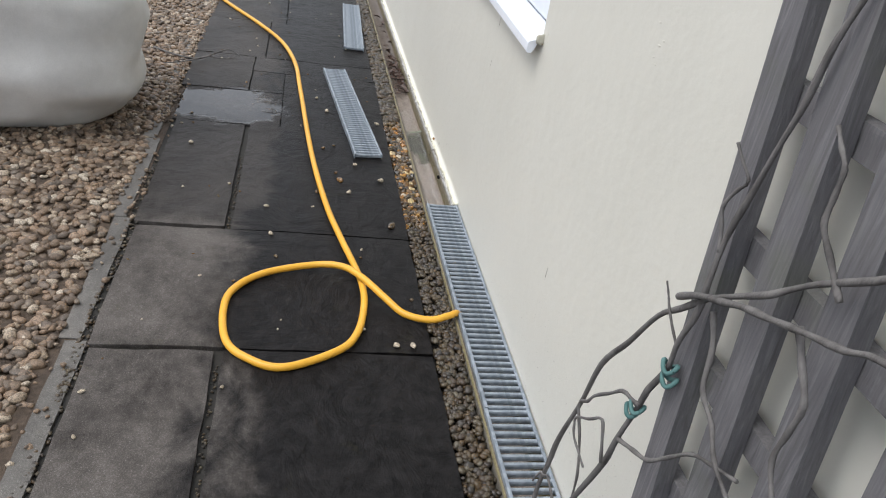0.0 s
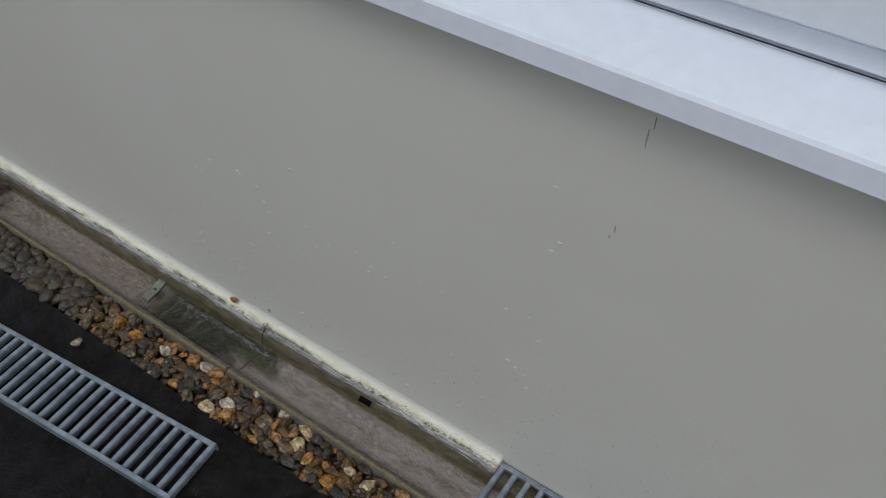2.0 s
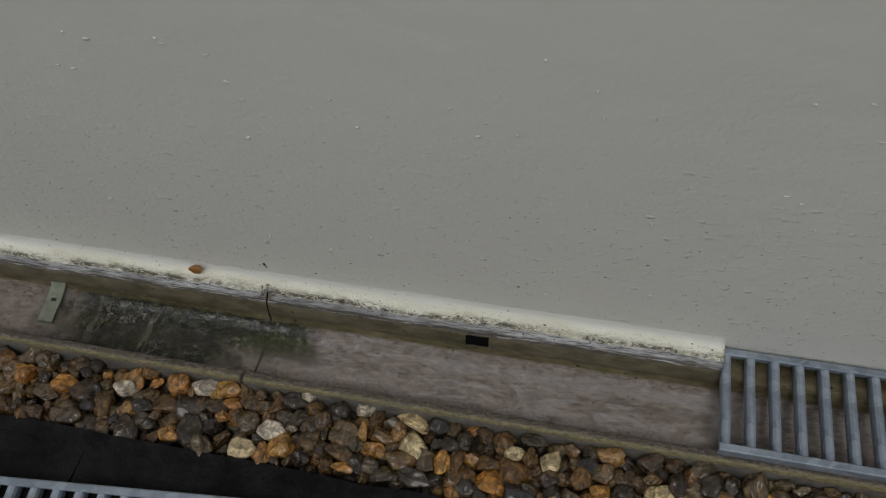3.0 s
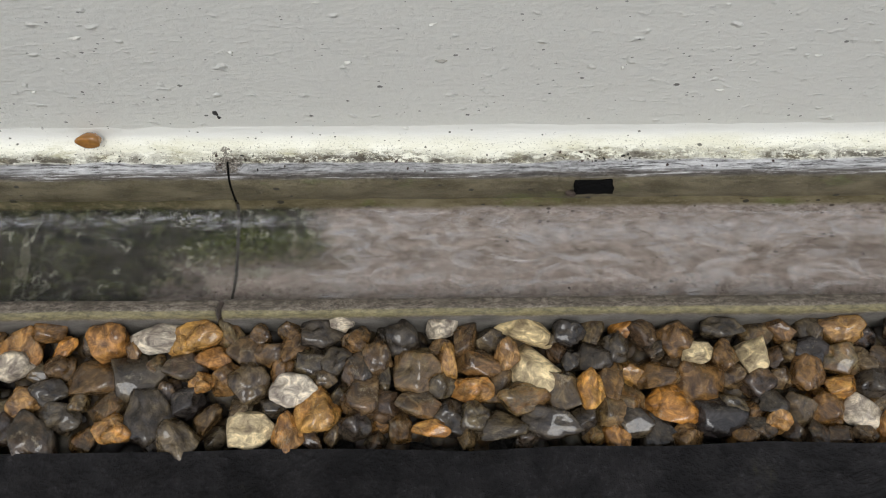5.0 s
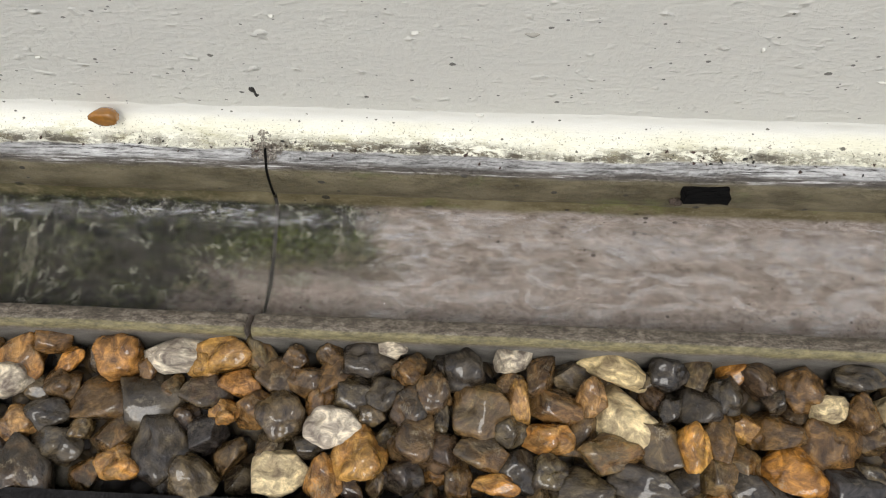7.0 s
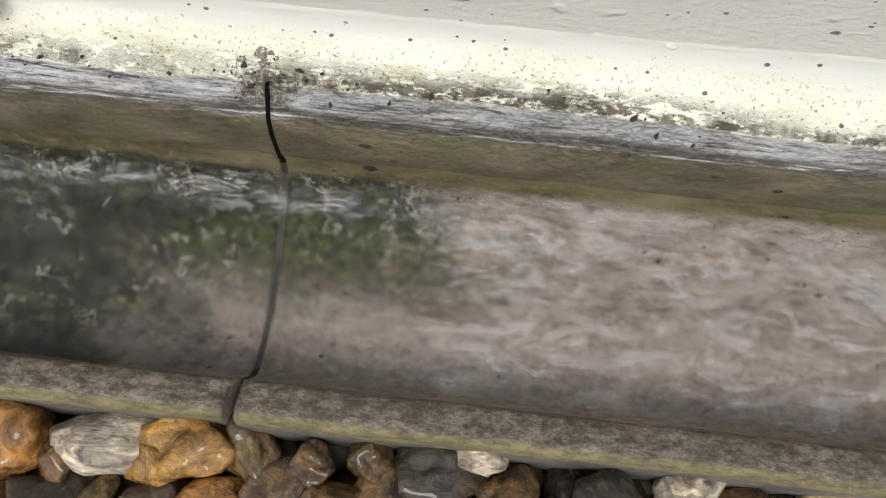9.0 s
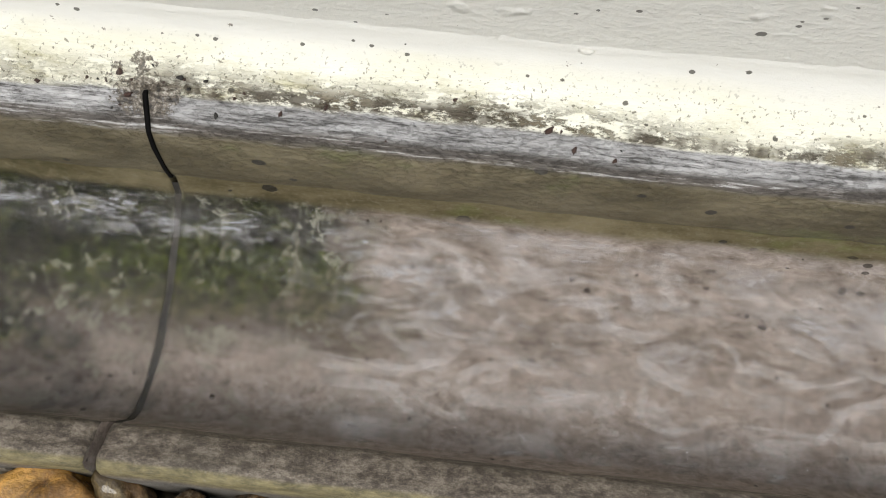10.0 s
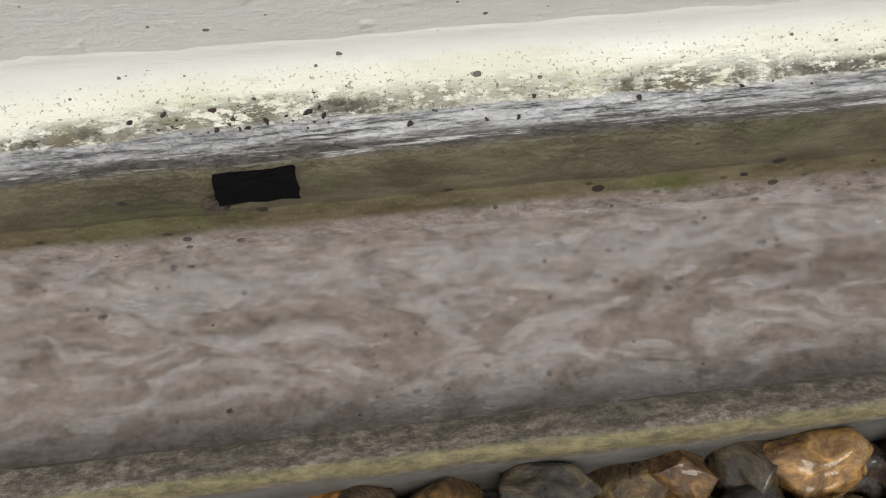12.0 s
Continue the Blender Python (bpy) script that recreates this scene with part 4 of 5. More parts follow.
for a in ((-1.2, 1.6, 2.2, 2.3, 0.0, 2.4), (-1.3, -1.2, 0.3, 2.3, 0.0, 2.4), (1.6, 1.7, 0.3, 2.3, 0.0, 2.4), (-1.3, 1.7, 0.3, 2.3, 2.4, 2.5), (-1.3, 1.7, 0.3, 2.3, -0.1, 0.0)):
    box(*a, bm=bm)
tagged(part("room_walls", bm, ROOM), "dim room seen through the window glass", "room", kind="structure")
# mortar plug at the end of the sill
bm = pebble(7, 3, 3, 0.2)
for v in bm.verts:
    v.co = Vector((0.9965 + v.co.x * 0.008, -0.006 + v.co.y * 0.011, 0.709 + v.co.z * 0.014))
part("mortar_plug", bm, MORTAR, window, "rough buff mortar filling the end of the sill", True)


# ---- drain grates ----
def grate():
    g = thing("drain_grate", "galvanised steel ladder grate lying on the dark paving", "drain grate", group="drain grates")
    rail = [(-0.0, 0.0), (-0.0, 0.0195), (0.0012, 0.0205), (0.0065, 0.0205), (0.0075, 0.0195), (0.0075, 0.0165), (0.0028, 0.0155), (0.0028, 0.0)]
    for side in (0, 1):
        pts = [(-0.052 + y, z) if side == 0 else (0.052 - y, z) for y, z in rail]
        part("side_rail", extrude_profile(pts, [0.0, 0.5, 1.0]), GALV, g)
    n, prof = 44, [(-0.0042, 0.006), (-0.0046, 0.0135), (-0.0036, 0.0172), (-0.0015, 0.0188), (0.0015, 0.0188), (0.0036, 0.0172), (0.0046, 0.0135), (0.0042, 0.006)]
    bm = bmesh.new()
    a = [bm.verts.new((x, -0.0490, z)) for x, z in prof]
    b = [bm.verts.new((x, 0.0490, z)) for x, z in prof]
    for k in range(len(prof)):
        bm.faces.new((a[k], a[(k + 1) % len(prof)], b[(k + 1) % len(prof)], b[k]))
    bm.faces.new(a), bm.faces.new(b)
    bar = mesh_of("bar", bm, GALV)
    for k in range(n + 1):
        ob = new("bar", bar)
        ob.parent, ob.location = g, (0.0062 + k * (1.0 - 0.0124) / n, 0, 0)
    return g


g2 = grate()
g2.matrix_world = pose(-0.890, -0.376, 0.001, 0, 0.3, 5.75)
g0 = copy_thing(g2, pose(0.466, -0.054, -0.0085))
g1 = copy_thing(g2, pose(1.468, -0.056, -0.0085))
g3 = copy_thing(g2, pose(-2.30, -0.235, 0.001, 0, 0, -1.6))
for g in (g0, g1):
    tagged(g, "galvanised steel ladder grate seated over the drain channel")

# ---- yellow hose ----
HZ = 0.0105
path = [(-3.4, -1.55, HZ), (-2.6, -1.22, HZ), (-2.03, -0.977, HZ), (-1.60, -0.76, HZ), (-1.284, -0.629, HZ), (-0.95, -0.56, HZ), (-0.632, -0.535, HZ), (-0.042, -0.496, HZ), (0.28, -0.468, HZ), (0.556, -0.433, HZ),
        (0.74, -0.398, HZ), (0.89, -0.366, HZ), (0.985, -0.350, HZ), (1.083, -0.350, HZ), (1.20, -0.372, HZ), (1.276, -0.420, HZ), (1.344, -0.545, HZ), (1.312, -0.630, HZ), (1.25, -0.678, HZ), (1.134, -0.694, HZ)]
path2 = [(1.04, -0.680, HZ), (0.955, -0.610, HZ), (0.905, -0.485, HZ + 0.003), (0.925, -0.405, HZ + 0.017), (0.985, -0.352, HZ + 0.0215), (1.06, -0.298, HZ + 0.012), (1.115, -0.250, HZ), (1.138, -0.185, HZ), (1.125, -0.135, HZ + 0.006),
         (1.10, -0.110, HZ - 0.002), (1.06, -0.085, -0.024), (0.98, -0.068, -0.036), (0.85, -0.062, -0.040), (0.72, -0.060, -0.041), (0.60, -0.062, -0.042)]
hose = tagged(part("garden_hose", tube(path + path2, 0.0092, 14, smooth_steps=8), HOSE, smooth=True), "yellow rubber garden hose looped on the wet paving", "hose")

# the sill and casements follow the fall of the path slightly
fall = Matrix.Identity(4)
fall[2][0], fall[2][3] = -0.037, 0.037 * 0.99
for ob in window.children_recursive:
    ob.data.transform(fall)

flowers = thing("dried_flowers", "dried grey plant stems standing inside behind the window glass", "dried flowers")
rnd = random.Random(77)
part("pot", box(0.62, 0.80, 0.14, 0.24, 0.72, 0.80, 0.01), DRIED, flowers)
for k in range(26):
    x, y = rnd.uniform(0.63, 0.79), rnd.uniform(0.15, 0.23)
    dx, dy, top = rnd.uniform(-0.16, 0.14), rnd.uniform(-0.06, 0.1), rnd.uniform(0.92, 1.25)
    part("stem", tube([(x, y, 0.79), (x + 0.3 * dx, y + 0.4 * dy, 0.86), (x + dx, y + dy, top)], 0.0045, 5, lambda t: 0.5 + t, None, 4), DRIED, flowers)
tagged(part("inner_sill", box(-0.62, 0.985, 0.10, 0.34, 0.695, 0.72, 0.004), UPVC), "white inner window board", "window board", kind="structure")

# ---- small things in and by the drain ----
bm = extrude_profile([(-0.026, -0.008), (-0.034, -0.016), (-0.050, -0.021), (-0.064, -0.023), (-0.074, -0.026), (-0.076, -0.034), (-0.0775, -0.034), (-0.0755, -0.0245), (-0.064, -0.0215), (-0.050, -0.0195), (-0.034, -0.0145), (-0.026, -0.0065)], [-0.268, -0.262, -0.256, -0.250])
strap = tagged(part("metal_strap", bm, STAINED), "bent algae-stained steel fixing strap lying in the channel", "strap")
part("hole", box(-0.262, -0.256, -0.052, -0.046, -0.0192, -0.0188, 0.0), DARKGAP, strap, "dark screw hole")

bm = pebble(3, 3, 4, 0.16)
for v in bm.verts:
    v.co = Vector((v.co.x * 0.0085, v.co.y * 0.0055, v.co.z * 0.005))
chip = part("stone_chip", bm, FLINT_ORANGE, smooth=True)
chip.location = (-0.081, -0.0095, 0.0275)
tagged(chip, "small orange flint chip resting on the mortar fillet", "stone")

rnd = random.Random(21)
def leaf_mesh(seed):
    r = random.Random(seed)
    bm = bmesh.new()
    mid = [(-1, 0), (-0.55, 0.34), (0, 0.46), (0.5, 0.32), (1, 0), (0.5, -0.30), (0, -0.44), (-0.5, -0.33)]
    top = [bm.verts.new((x, y * r.uniform(0.8, 1.1), 0.25 * abs(y) + 0.16 * math.sin(2.1 * x + seed))) for x, y in mid]
    bot = [bm.verts.new(v.co - Vector((0, 0, 0.05))) for v in top]
    c = bm.verts.new((0, 0, 0.02))
    d = bm.verts.new((0, 0, -0.03))
    for k in range(8):
        bm.faces.new((top[k], top[(k + 1) % 8], c))
        bm.faces.new((bot[(k + 1) % 8], bot[k], d))
        bm.faces.new((top[k], bot[k], bot[(k + 1) % 8], top[(k + 1) % 8]))
    return mesh_of("fallen_leaf", bm, LEAF)


leaves = [leaf_mesh(s) for s in range(4)]
for k in range(84):
    ob = new("fallen_leaf", leaves[k % 4])
    s = rnd.uniform(0.012, 0.030)
    x = rnd.uniform(-1.30, -0.72) if k < 66 else rnd.uniform(-2.2, -1.0)
    ob.matrix_world = pose(x, rnd.uniform(-0.088, -0.040), -0.014 + rnd.uniform(0, 0.012), rnd.uniform(-25, 25), rnd.uniform(-25, 25), rnd.uniform(0, 360)) @ Matrix.Diagonal((s, s, s, 1))
    tagged(ob, "wet brown fallen leaf lying in the drain channel", "leaf", "leaves in the channel")

# ---- gravel drive past the paving, a bulk bag and a twig on it ----
def pebble_field(name, count, area, size, material, parent, label, seed, level=-0.008, shapes=10, lumpy=0.16):
    """Many loose stones joined into one mesh; area gives y limits as functions of x."""
    r = np.random.default_rng(seed)
    verts, faces, base = [], [], 0
    forms = []
    for s in range(shapes):
        b = pebble(seed * 31 + s, 1 if size < 0.012 else 2, 3, lumpy)
        forms.append((np.array([v.co[:] for v in b.verts]), np.array([[v.index for v in f.verts] for f in b.faces])))
        b.free()
    x0, x1, ya, yb = area
    for _ in range(count):
        v, f = forms[r.integers(shapes)]
        s = size * r.uniform(0.55, 1.25) * np.array([1.25, 0.95, 0.7])
        a, c = r.uniform(0, 6.283, 2)
        ca, sa = np.cos(a), np.sin(a)
        p = v * s
        tilt = 0.5 * np.sin(c)
        p = p @ np.array([[1, 0, 0], [0, np.cos(tilt), -np.sin(tilt)], [0, np.sin(tilt), np.cos(tilt)]])
        p = p @ np.array([[ca, sa, 0], [-sa, ca, 0], [0, 0, 1]])
        x = r.uniform(x0, x1)
        p = p + np.array([x, r.uniform(ya, yb), level + r.uniform(-0.4, 0.5) * size])
        verts.append(p)
        faces.append(f + base)
        base += len(v)
    me = bpy.data.meshes.new(name)
    me.from_pydata(np.vstack(verts).tolist(), [], np.vstack(faces).tolist())
    me.materials.append(material)
    me.polygons.foreach_set("use_smooth", [True] * len(me.polygons))
    ob = new(name, me)
    ob.parent = parent
    return tagged(ob, label, kind="stuff")


drive = tagged(part("gravel_drive", box(-6.0, 3.2, -5.0, -1.0, -0.06, -0.010), SHINGLE_BED), "gravel drive of loose brown shingle", "gravel", kind="structure")
pebble_field("shingle", 25400, (-3.4, 1.9, -2.5, -1.042), 0.0128, PEA, drive, "loose brown and cream shingle", 3)
pebble_field("shingle", 130, (-0.6, 1.8, -1.06, -0.985), 0.0075, PEA, drive, "shingle spilled over the edging stones", 6, -0.002)
pebble_field("shingle", 420, (0.25, 1.9, -0.998, -0.966), 0.0050, STRIP_REST, drive, "grit caught beside the edging stones", 16, -0.007)
pebble_field("shingle", 900, (-3.4, -0.1, -1.06, -1.02), 0.0095, PEA, drive, "shingle spilled over the edging stones", 17, -0.004)
pebble_field("grit", 70, (0.15, 0.70, -0.728, -0.716), 0.0035, STRIP_REST, drive, "grit in the open joint", 18, -0.010)
pebble_field("grit", 60, (1.28, 1.9, -0.695, -0.685), 0.0035, STRIP_REST, drive, "grit in the open joint", 19, -0.010)
pebble_field("shingle", 1500, (-6.0, -3.4, -2.6, -1.005), 0.016, PEA, drive, "loose brown and cream shingle", 4)

def sack():
    bm = bmesh.new()
    bmesh.ops.create_icosphere(bm, subdivisions=5, radius=1.0)
    for v in bm.verts:
        p = v.co.copy()
        q = Vector([math.copysign(abs(c) ** 0.62, c) for c in p])
        fold = 0.05 * noise.noise((q.x * 1.4, q.y * 1.4, q.z * 5.0)) + 0.028 * math.sin(9.0 * q.z + 3.0 * noise.noise(q * 1.6)) * (1 - abs(q.z) * 0.5)
        q = q * (1.0 + fold)
        bulge = 1.0 - 0.10 * max(0.0, q.z)
        v.co = Vector((q.x * 0.44 * bulge, q.y * 0.44 * bulge, max(0.0, 0.36 + 0.40 * q.z)))
    return bm


bag = tagged(part("bulk_bag", sack(), SACK, smooth=True), "slumped off-white woven bulk bag standing on the gravel", "sack")
bag.matrix_world = pose(-0.22, -1.555, -0.012, 0, 0, 12)
bm = box(-0.05, 0.05, -0.004, 0.004, -0.03, 0.03, 0.003)
part("print", bm, PRINT, bag, "faded green printed mark").matrix_local = pose(0.20, 0.425, 0.50, 14, 0, 0)

bm = tube([(-0.96, -1.20, 0.012), (-0.86, -1.08, 0.016), (-0.86, -0.99, 0.012), (-0.95, -0.92, 0.020), (-1.00, -0.87, 0.026), (-0.97, -0.815, 0.010)], 0.0055, 7, lambda t: 1.0 - 0.6 * t)
tube([(-0.74, -1.12, 0.012), (-0.79, -1.03, 0.018), (-0.88, -0.97, 0.014)], 0.004, 6, lambda t: 0.6 + 0.4 * t, bm)
tube([(-0.90, -0.95, 0.016), (-0.90, -0.90, 0.010), (-0.93, -0.84, 0.008)], 0.003, 6, lambda t: 1.0 - 0.5 * t, bm)
tagged(part("fallen_twig", bm, STEM, smooth=True), "dark forked twig lying across the paving edge", "twig")

# ---- trellis against the wall, with a bare climber ----
trellis = thing("trellis", "weathered grey timber trellis standing against the cream wall", "trellis")
rnd = random.Random(8)
def batten(name, x0, x1, y0, y1, z0, z1, lean=0.0):
    long_z = (z1 - z0) > (x1 - x0)
    bm = bmesh.new()
    st = stations(z0, z1, 0.12) if long_z else stations(x0, x1, 0.12)
    rings, s = [], rnd.uniform(0, 40)
    for t in st:
        w = lambda k: 0.0016 * noise.noise((t * 9, s, k * 2.7))
        if long_z:
            dx = lean * (t - z0)
            ring = [(x0 + dx + w(0), y0 + w(1), t), (x0 + dx + 0.003, y0 - 0.0 + w(2) + 0.0, t), (x1 + dx + w(3), y0 + w(4), t), (x1 + dx + w(5), y1, t), (x0 + dx + w(6), y1, t)]
        else:
            ring = [(t, y0 + w(0), z0 + w(1)), (t, y0 + w(2), (z0 + z1) / 2), (t, y0 + w(3), z1 + w(4)), (t, y1, z1 + w(5)), (t, y1, z0 + w(6))]
        rings.append([bm.verts.new(p) for p in ring])
    for a, b in zip(rings, rings[1:]):
        for k in range(5):
            bm.faces.new((a[k], a[(k + 1) % 5], b[(k + 1) % 5], b[k]))
    bm.faces.new(rings[0]), bm.faces.new(list(reversed(rings[-1])))
    bmesh.ops.recalc_face_normals(bm, faces=bm.faces)
    return part(name, bm, TIMBER, trellis)


for k in range(8):
    x = 2.018 + 0.107 * k
    batten("upright", x, x + 0.043, -0.062, -0.038, -0.03, 1.85, -0.085 + rnd.uniform(-0.01, 0.01))
for k in range(10):
    z = 0.035 + 0.1755 * k
    batten("crossbar", 1.976 - 0.085 * z, 2.84, -0.036, -0.016, z - 0.018, z + 0.018)
trellis.location.x += 0.030
climber = thing("climbing_plant", "bare woody climber tied to the trellis with twine", "climber")
STEMS = [
    ([(1.80, -0.10, -0.02), (1.775, -0.085, 0.10), (1.78, -0.075, 0.22), (1.845, -0.075, 0.435), (1.955, -0.08, 0.60), (2.05, -0.085, 0.69), (2.14, -0.085, 0.755), (2.19, -0.08, 0.80), (2.30, -0.078, 0.88), (2.5, -0.075, 0.93)], 0.0062),
    ([(2.00, -0.09, 0.66), (2.09, -0.095, 0.712), (2.165, -0.10, 0.745), (2.225, -0.10, 0.768), (2.30, -0.10, 0.80), (2.42, -0.09, 0.82)], 0.0058),
    ([(1.88, -0.11, -0.02), (1.90, -0.10, 0.16), (1.955, -0.085, 0.34), (1.98, -0.080, 0.46), (2.012, -0.078, 0.56), (2.035, -0.082, 0.66), (2.03, -0.078, 0.75), (2.04, -0.074, 0.82), (2.065, -0.072, 0.93), (2.09, -0.07, 1.05), (2.11, -0.07, 1.2)], 0.0062),
    ([(1.955, -0.09, 0.34), (1.93, -0.095, 0.40), (1.865, -0.10, 0.345), (1.875, -0.10, 0.315), (1.93, -0.10, 0.305)], 0.0034),
    ([(1.99, -0.085, 0.48), (1.95, -0.09, 0.47), (1.89, -0.095, 0.41), (1.85, -0.095, 0.36), (1.90, -0.09, 0.27), (1.91, -0.09, 0.20)], 0.0040),
    ([(2.03, -0.08, 0.74), (2.015, -0.085, 0.79), (2.035, -0.08, 0.83), (2.00, -0.085, 0.86)], 0.0034),
    ([(2.22, -0.08, 0.80), (2.17, -0.085, 0.85), (2.16, -0.08, 0.90), (2.13, -0.08, 0.93)], 0.0045),
    ([(2.20, -0.09, 0.76), (2.24, -0.085, 0.70), (2.23, -0.08, 0.62), (2.28, -0.08, 0.55)], 0.0052),
    ([(2.02, -0.082, 0.60), (1.985, -0.088, 0.635), (1.965, -0.09, 0.66)], 0.0026),
    ([(1.90, -0.10, 0.16), (1.85, -0.11, 0.20), (1.82, -0.11, 0.18), (1.80, -0.11, 0.14)], 0.0032),
    ([(1.97, -0.085, 0.40), (2.05, -0.085, 0.44), (2.12, -0.082, 0.52), (2.20, -0.08, 0.56)], 0.0045),
    ([(2.06, -0.08, 0.68), (2.10, -0.085, 0.60), (2.16, -0.083, 0.55), (2.26, -0.08, 0.50)], 0.0050),
]
for pts, r in STEMS:
    s = rnd.uniform(0, 90)
    fine = []
    for a, b in zip(pts, pts[1:]):
        fine += [a, tuple((u + v) / 2 + 0.006 * noise.noise((s, u * 30, i * 9)) for i, (u, v) in enumerate(zip(a, b)))]
    fine.append(pts[-1])
    part("stem", tube(fine, 0.78 * r, 7, lambda t: 1.0 - 0.35 * t + 0.12 * math.sin(40 * t), None, 4), STEM, climber, "", True)
for x, y, z in ((2.015, -0.078, 0.565), (2.02, -0.076, 0.548), (1.98, -0.080, 0.468), (1.972, -0.080, 0.455)):
    loop = [(x + 0.0105 * math.cos(a), y + 0.009 * math.sin(a), z + 0.005 * math.sin(2 * a)) for a in (2 * math.pi * k / 10 for k in range(11))]
    part("twine", tube(loop, 0.0032, 6, None, None, 3), TWINE, climber, "teal garden twine", True)

# ---- paving slabs ----
paving = tagged(part("paving", box(-6.0, 3.2, -1.0, -0.193, -0.06, -0.0125), DARKGAP), "path of riven stone slabs, mostly dark and wet", "paving", kind="structure")
rnd = random.Random(13)


def slab(name, x0, x1, y0, y1, material, relief=0.0035, label="", inset=0.0032):
    x0, x1, y0, y1 = x0 + inset, x1 - inset, y0 + inset, y1 - inset
    nx, ny = max(3, round((x1 - x0) / 0.055)), max(2, round((y1 - y0) / 0.055))
    s = rnd.uniform(0, 100)
    bm = bmesh.new()
    grid = []
    for i in range(nx + 1):
        row = []
        for j in range(ny + 1):
            x, y = x0 + (x1 - x0) * i / nx, y0 + (y1 - y0) * j / ny
            edge = min(i, nx - i, j, ny - j)
            z = relief * (noise.noise((x * 4, y * 4, s)) + 0.5 * noise.noise((x * 13, y * 13, s))) - (0.0012 if edge == 0 else 0)
            k = 0.0035 if edge == 0 else 0.0
            row.append(bm.verts.new((x + k * noise.noise((y * 25, s, 1)), y + k * noise.noise((x * 25, s, 2)), z)))
        grid.append(row)
    for i in range(nx):
        for j in range(ny):
            bm.faces.new((grid[i][j], grid[i + 1][j], grid[i + 1][j + 1], grid[i][j + 1]))
    rim = [grid[i][0] for i in range(nx)] + [grid[nx][j] for j in range(ny)] + [grid[i][ny] for i in range(nx, 0, -1)] + [grid[0][j] for j in range(ny, 0, -1)]
    low = [bm.verts.new((v.co.x, v.co.y, -0.03)) for v in rim]
    rim = [bm.verts.new(v.co) for v in rim]
    for k in range(len(rim)):
        bm.faces.new((rim[k], low[k], low[(k + 1) % len(rim)], rim[(k + 1) % len(rim)]))
    return part(name, bm, material, paving, label, True)


EDGE = -0.190
for x0, x1, ya, yb in ((2.1, 3.2, -0.69, EDGE), (1.270, 2.1, -0.684, EDGE), (1.274, 1.95, -0.967, -0.697), (1.95, 3.2, -0.955, -0.69), (0.703, 1.266, -0.975, EDGE), (-0.13, 0.692, -0.985, -0.730),
                       (-1.02, -0.52, -1.02, -0.745), (-1.02, -0.80, -0.745, EDGE), (-1.7, -1.02, -1.03, -0.70), (-1.7, -1.02, -0.70, EDGE),
                       (-2.5, -1.7, -1.04, -0.62), (-2.5, -1.7, -0.62, EDGE), (-3.5, -2.5, -1.05, -0.70), (-3.5, -2.5, -0.70, EDGE), (-6.0, -3.5, -1.05, EDGE)):
    slab("slab", x0, x1, ya, yb, SLAB, label="riven stone slab, soaked dark by water")
slab("slab", -0.13, 0.7005, -0.714, EDGE, SLAB, 0.0045, "broad riven stone slab, soaked dark by water", 0.0006)
slab("slab", -0.80, -0.13, -0.60, EDGE, SLAB, 0.0045, "riven stone slab, soaked dark by water", 0.0006)
slab("slab", -0.52, -0.13, -1.0, -0.60, SLAB, 0.0010, "wet slab under a thin sheet of water")
slab("slab", -0.80, -0.52, -0.745, -0.60, SLAB, 0.0010, "small wet slab")
x = 3.0
while x > -5.5:
    w = rnd.uniform(0.42, 0.62)
    y = -0.975 - 0.028 * (1.7 - x) if x > -0.2 else -1.028 - 0.02 * (-0.2 - x)
    ob = slab("edging_stone", x - w, x, y - 0.052, y, KERB, 0.003, "narrow edging stone", 0.003)
    ob.location.z = -0.004
    for p in ob.data.polygons:
        p.use_smooth = False
    x -= w + 0.004

# loose chippings scattered on the slabs
forms = [mesh_of("stone_chip", pebble(400 + s, 2, 4, 0.18), FLINT_WHITE, True) for s in range(4)]
forms += [mesh_of("stone_chip", pebble(430 + s, 2, 4, 0.18), FLINT_BROWN, True) for s in range(4)]
spots = [(0.301, -0.245, 0.014), (0.324, -0.386, 0.017), (0.634, -0.238, 0.018), (0.26, -0.40, 0.009), (0.41, -0.36, 0.012), (0.18, -0.33, 0.011), (0.05, -0.44, 0.012), (0.72, -0.60, 0.010), (0.10, -0.90, 0.014), (1.24, -0.28, 0.012),
         (1.18, -0.36, 0.011), (1.24, -0.24, 0.012), (0.55, -0.62, 0.010), (0.85, -0.58, 0.009), (0.02, -0.40, 0.010), (-0.25, -0.22, 0.011), (-0.35, -0.42, 0.012), (-0.5, -0.46, 0.010)]
for k in range(80):
    spots.append((rnd.uniform(-2.6, 1.6), rnd.uniform(-0.96, -0.22), rnd.uniform(0.003, 0.009)))
for k, (x, y, s) in enumerate(spots):
    ob = new("stone_chip", forms[rnd.randrange(8)])
    ob.matrix_world = pose(x, y, 0.0 + 0.35 * s, rnd.uniform(-20, 20), rnd.uniform(-20, 20), rnd.uniform(0, 360)) @ Matrix.Diagonal((s * rnd.uniform(0.7, 1), s * 0.65, s * 0.5, 1))
    tagged(ob, "loose stone chipping lying on the wet slab", "stone", "chippings on the paving")

# ---- flints of the strip ----
shapes = {}
for mname, mat in (("m", FLINT), ("o", FLINT_ORANGE), ("b", FLINT_BROWN), ("d", FLINT_DARK), ("c", FLINT_CREAM), ("w", FLINT_WHITE)):
    shapes[mname] = [mesh_of("stone", pebble(700 + 17 * s, 4, 10, 0.22, 0.90, 0.54), mat, True) for s in range(9)]
placed = []


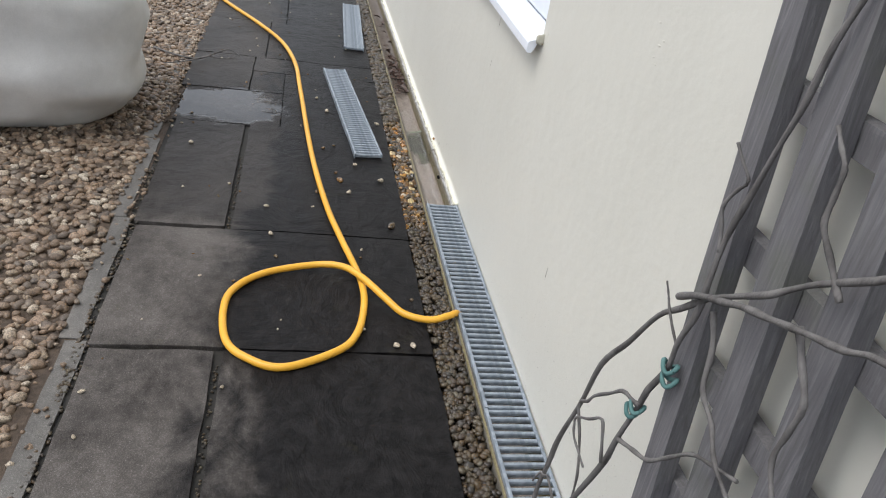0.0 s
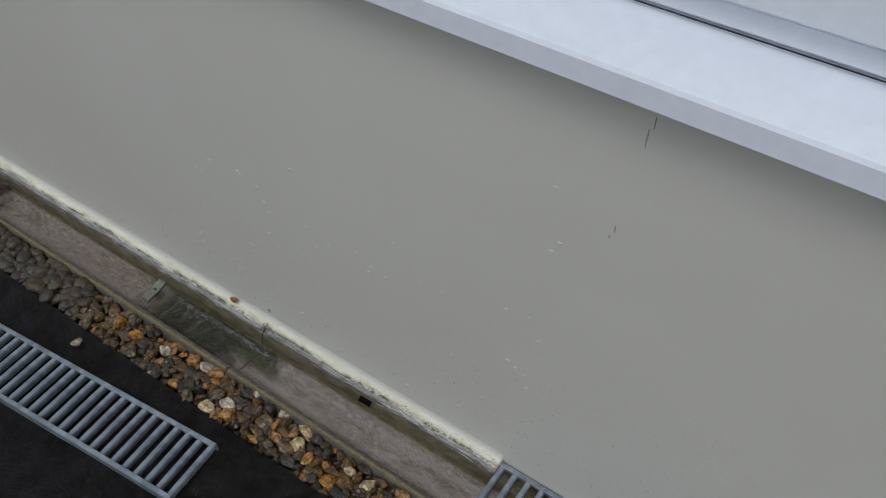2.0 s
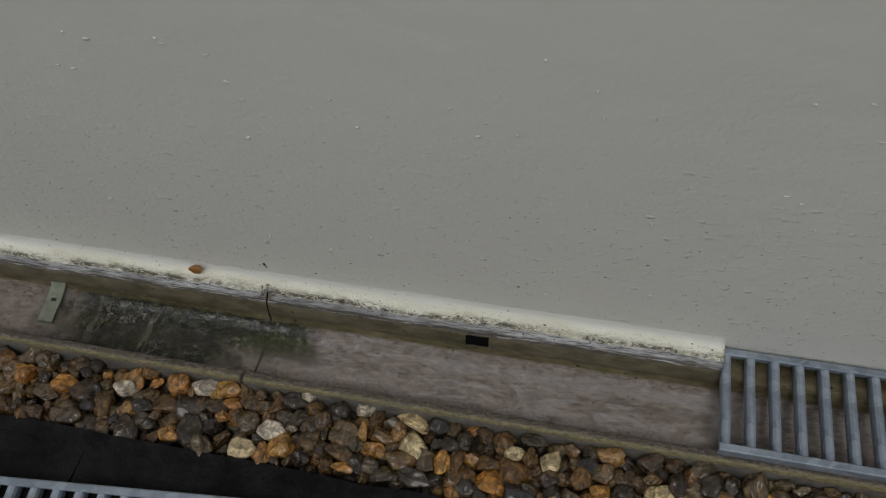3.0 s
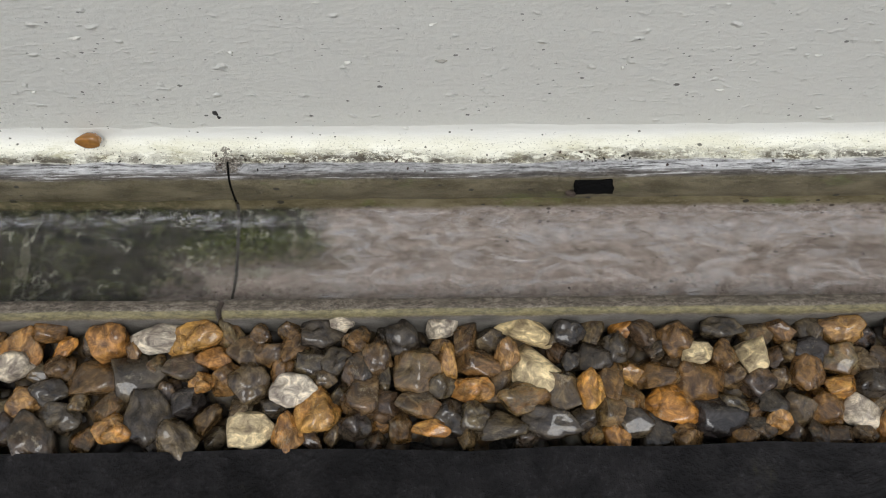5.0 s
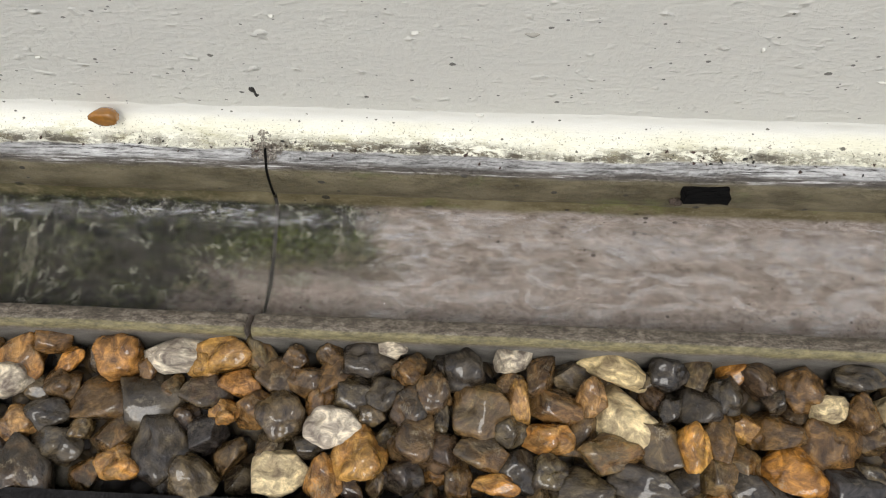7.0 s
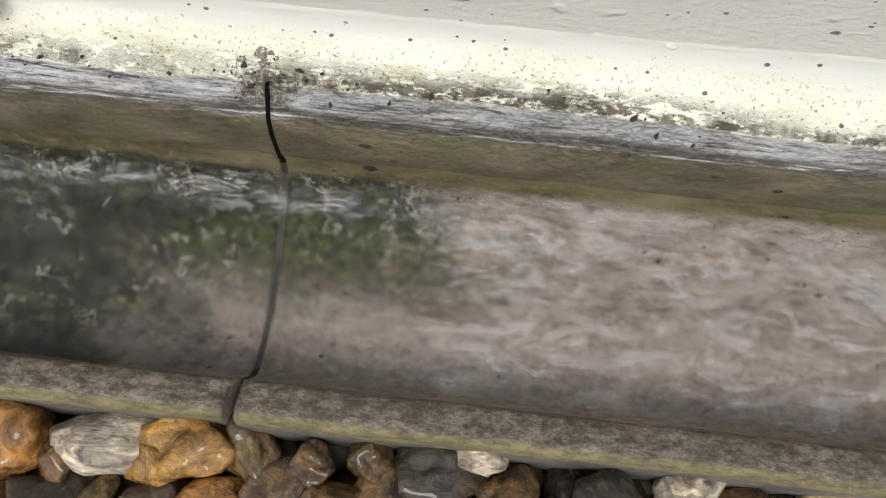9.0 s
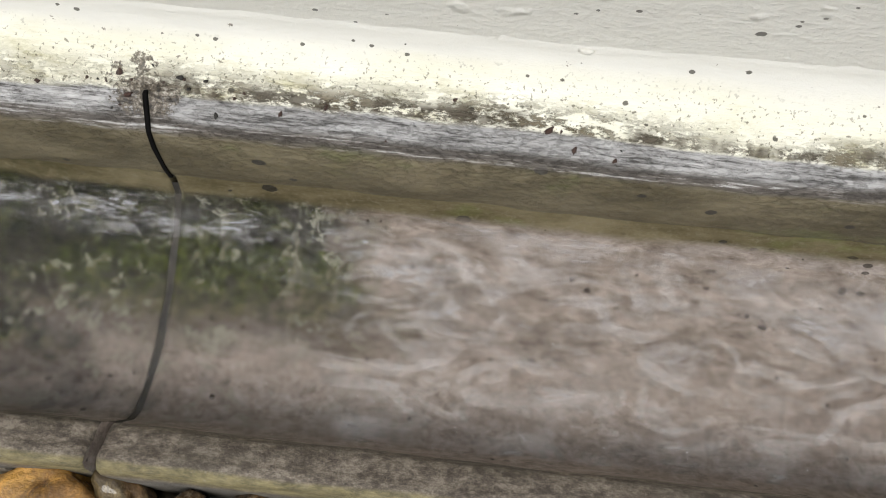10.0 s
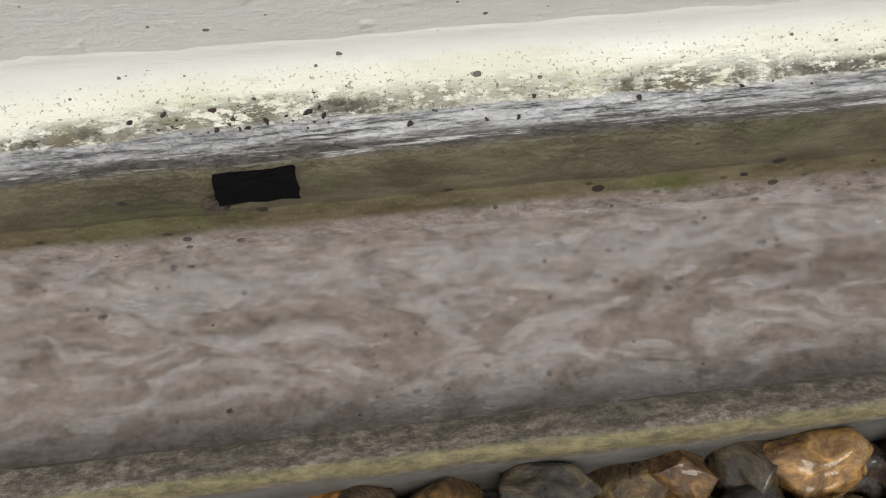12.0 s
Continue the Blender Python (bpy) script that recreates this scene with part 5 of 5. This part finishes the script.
def flint(kind, x, y, w, h, z=None, turn=None):
    ob = new("stone", shapes[kind][rnd.randrange(9)])
    sx, sy = 0.66 * w, 0.66 * h
    sz = 0.46 * min(w, h) + 0.003
    a = rnd.uniform(-14, 14) if turn is None else turn
    ob.matrix_world = pose(x, y, (-0.0035 - sz * 0.8) if z is None else z, rnd.uniform(-16, 16), rnd.uniform(-16, 16), a) @ Matrix.Diagonal((sx, sy, sz, 1))
    ob.parent = strip
    placed.append((x, y, 0.5 * max(w, h)))


# the clearly seen ones: place along and across the strip, width and depth, in millimetres
CREAM = [(183, -120, 27, 19), (185, -147, 28, 29), (319, -138, 22, 21), (21, -178, 24, 19), (284, -136, 18, 12), (418, -150, 24, 20)]
WHITE = [(-38, -122, 30, 15), (70, -116, 16, 9), (377, -172, 23, 17), (45, -155, 24, 18), (-120, -140, 20, 16), (131, -119, 16, 12)]
ORANGE = [(-65, -126, 20, 23), (-11, -123, 25, 19), (-118, -129, 19, 26), (-54, -179, 20, 15), (61, -171, 21, 23), (266, -166, 25, 20), (374, -124, 23, 18), (149, -156, 23, 15), (-7, -152, 12, 10), (125, -179, 18, 10), (366, -157, 21, 12), (-3, -137, 17, 14)]
BROWN = [(-74, -147, 30, 25), (15, -132, 17, 20), (31, -134, 20, 15), (21, -152, 20, 23), (153, -142, 26, 14), (272, -125, 20, 20), (118, -144, 27, 24), (118, -165, 24, 17), (179, -163, 26, 17), (146, -127, 15, 20), (284, -153, 28, 24), (348, -148, 17, 20), (-105, -119, 18, 12), (230, -170, 18, 18), (80, -126, 16, 14), (95, -138, 14, 20)]
DARK = [(-51, -149, 30, 28), (-20, -142, 21, 17), (-38, -168, 23, 30), (-16, -161, 20, 17), (110, -126, 17, 20), (164, -178, 27, 14), (194, -175, 30, 17), (215, -173, 17, 15), (289, -175, 28, 20), (323, -165, 17, 17), (235, -130, 15, 17), (221, -137, 20, 20), (354, -135, 20, 18), (52, -140, 20, 16), (-90, -170, 26, 17), (60, -122, 24, 16), (208, -122, 18, 14), (300, -121, 22, 12)]
for kind, rows in (("c", CREAM), ("w", WHITE), ("o", ORANGE), ("b", BROWN), ("d", DARK)):
    for x, y, w, h in rows:
        flint(kind, x / 1000, y / 1000, w / 1000, h / 1000)
# the rest of the near stretch, top layer and then the stones that show between
tries = 0
while len(placed) < 296 and tries < 40000:
    tries += 1
    x, y, r = rnd.uniform(-0.32, 0.62), rnd.uniform(-0.186, -0.1195), rnd.choice((0.006, 0.008, 0.009, 0.010, 0.012))
    if all((x - a) ** 2 + (y - b) ** 2 > (0.72 * (r + c)) ** 2 for a, b, c in placed):
        flint(rnd.choice("mmmmmmbbbodd"), x, y, 2 * r * rnd.uniform(0.9, 1.3), 2 * r * rnd.uniform(0.75, 1.05), rnd.uniform(-0.018, -0.011), rnd.uniform(0, 180))
pebble_field("flint", 900, (-0.36, 0.66, -0.188, -0.118), 0.0090, STRIP_REST, strip, "smaller wet flints between the larger ones", 11, -0.026)
pebble_field("flint", 1850, (0.62, 2.4, -0.186, -0.119), 0.0092, STRIP_REST, strip, "wet flints of the strip", 12, -0.010)
pebble_field("flint", 2000, (-3.6, -0.32, -0.184, -0.121), 0.0125, STRIP_REST, strip, "wet flints of the strip", 14, -0.010)
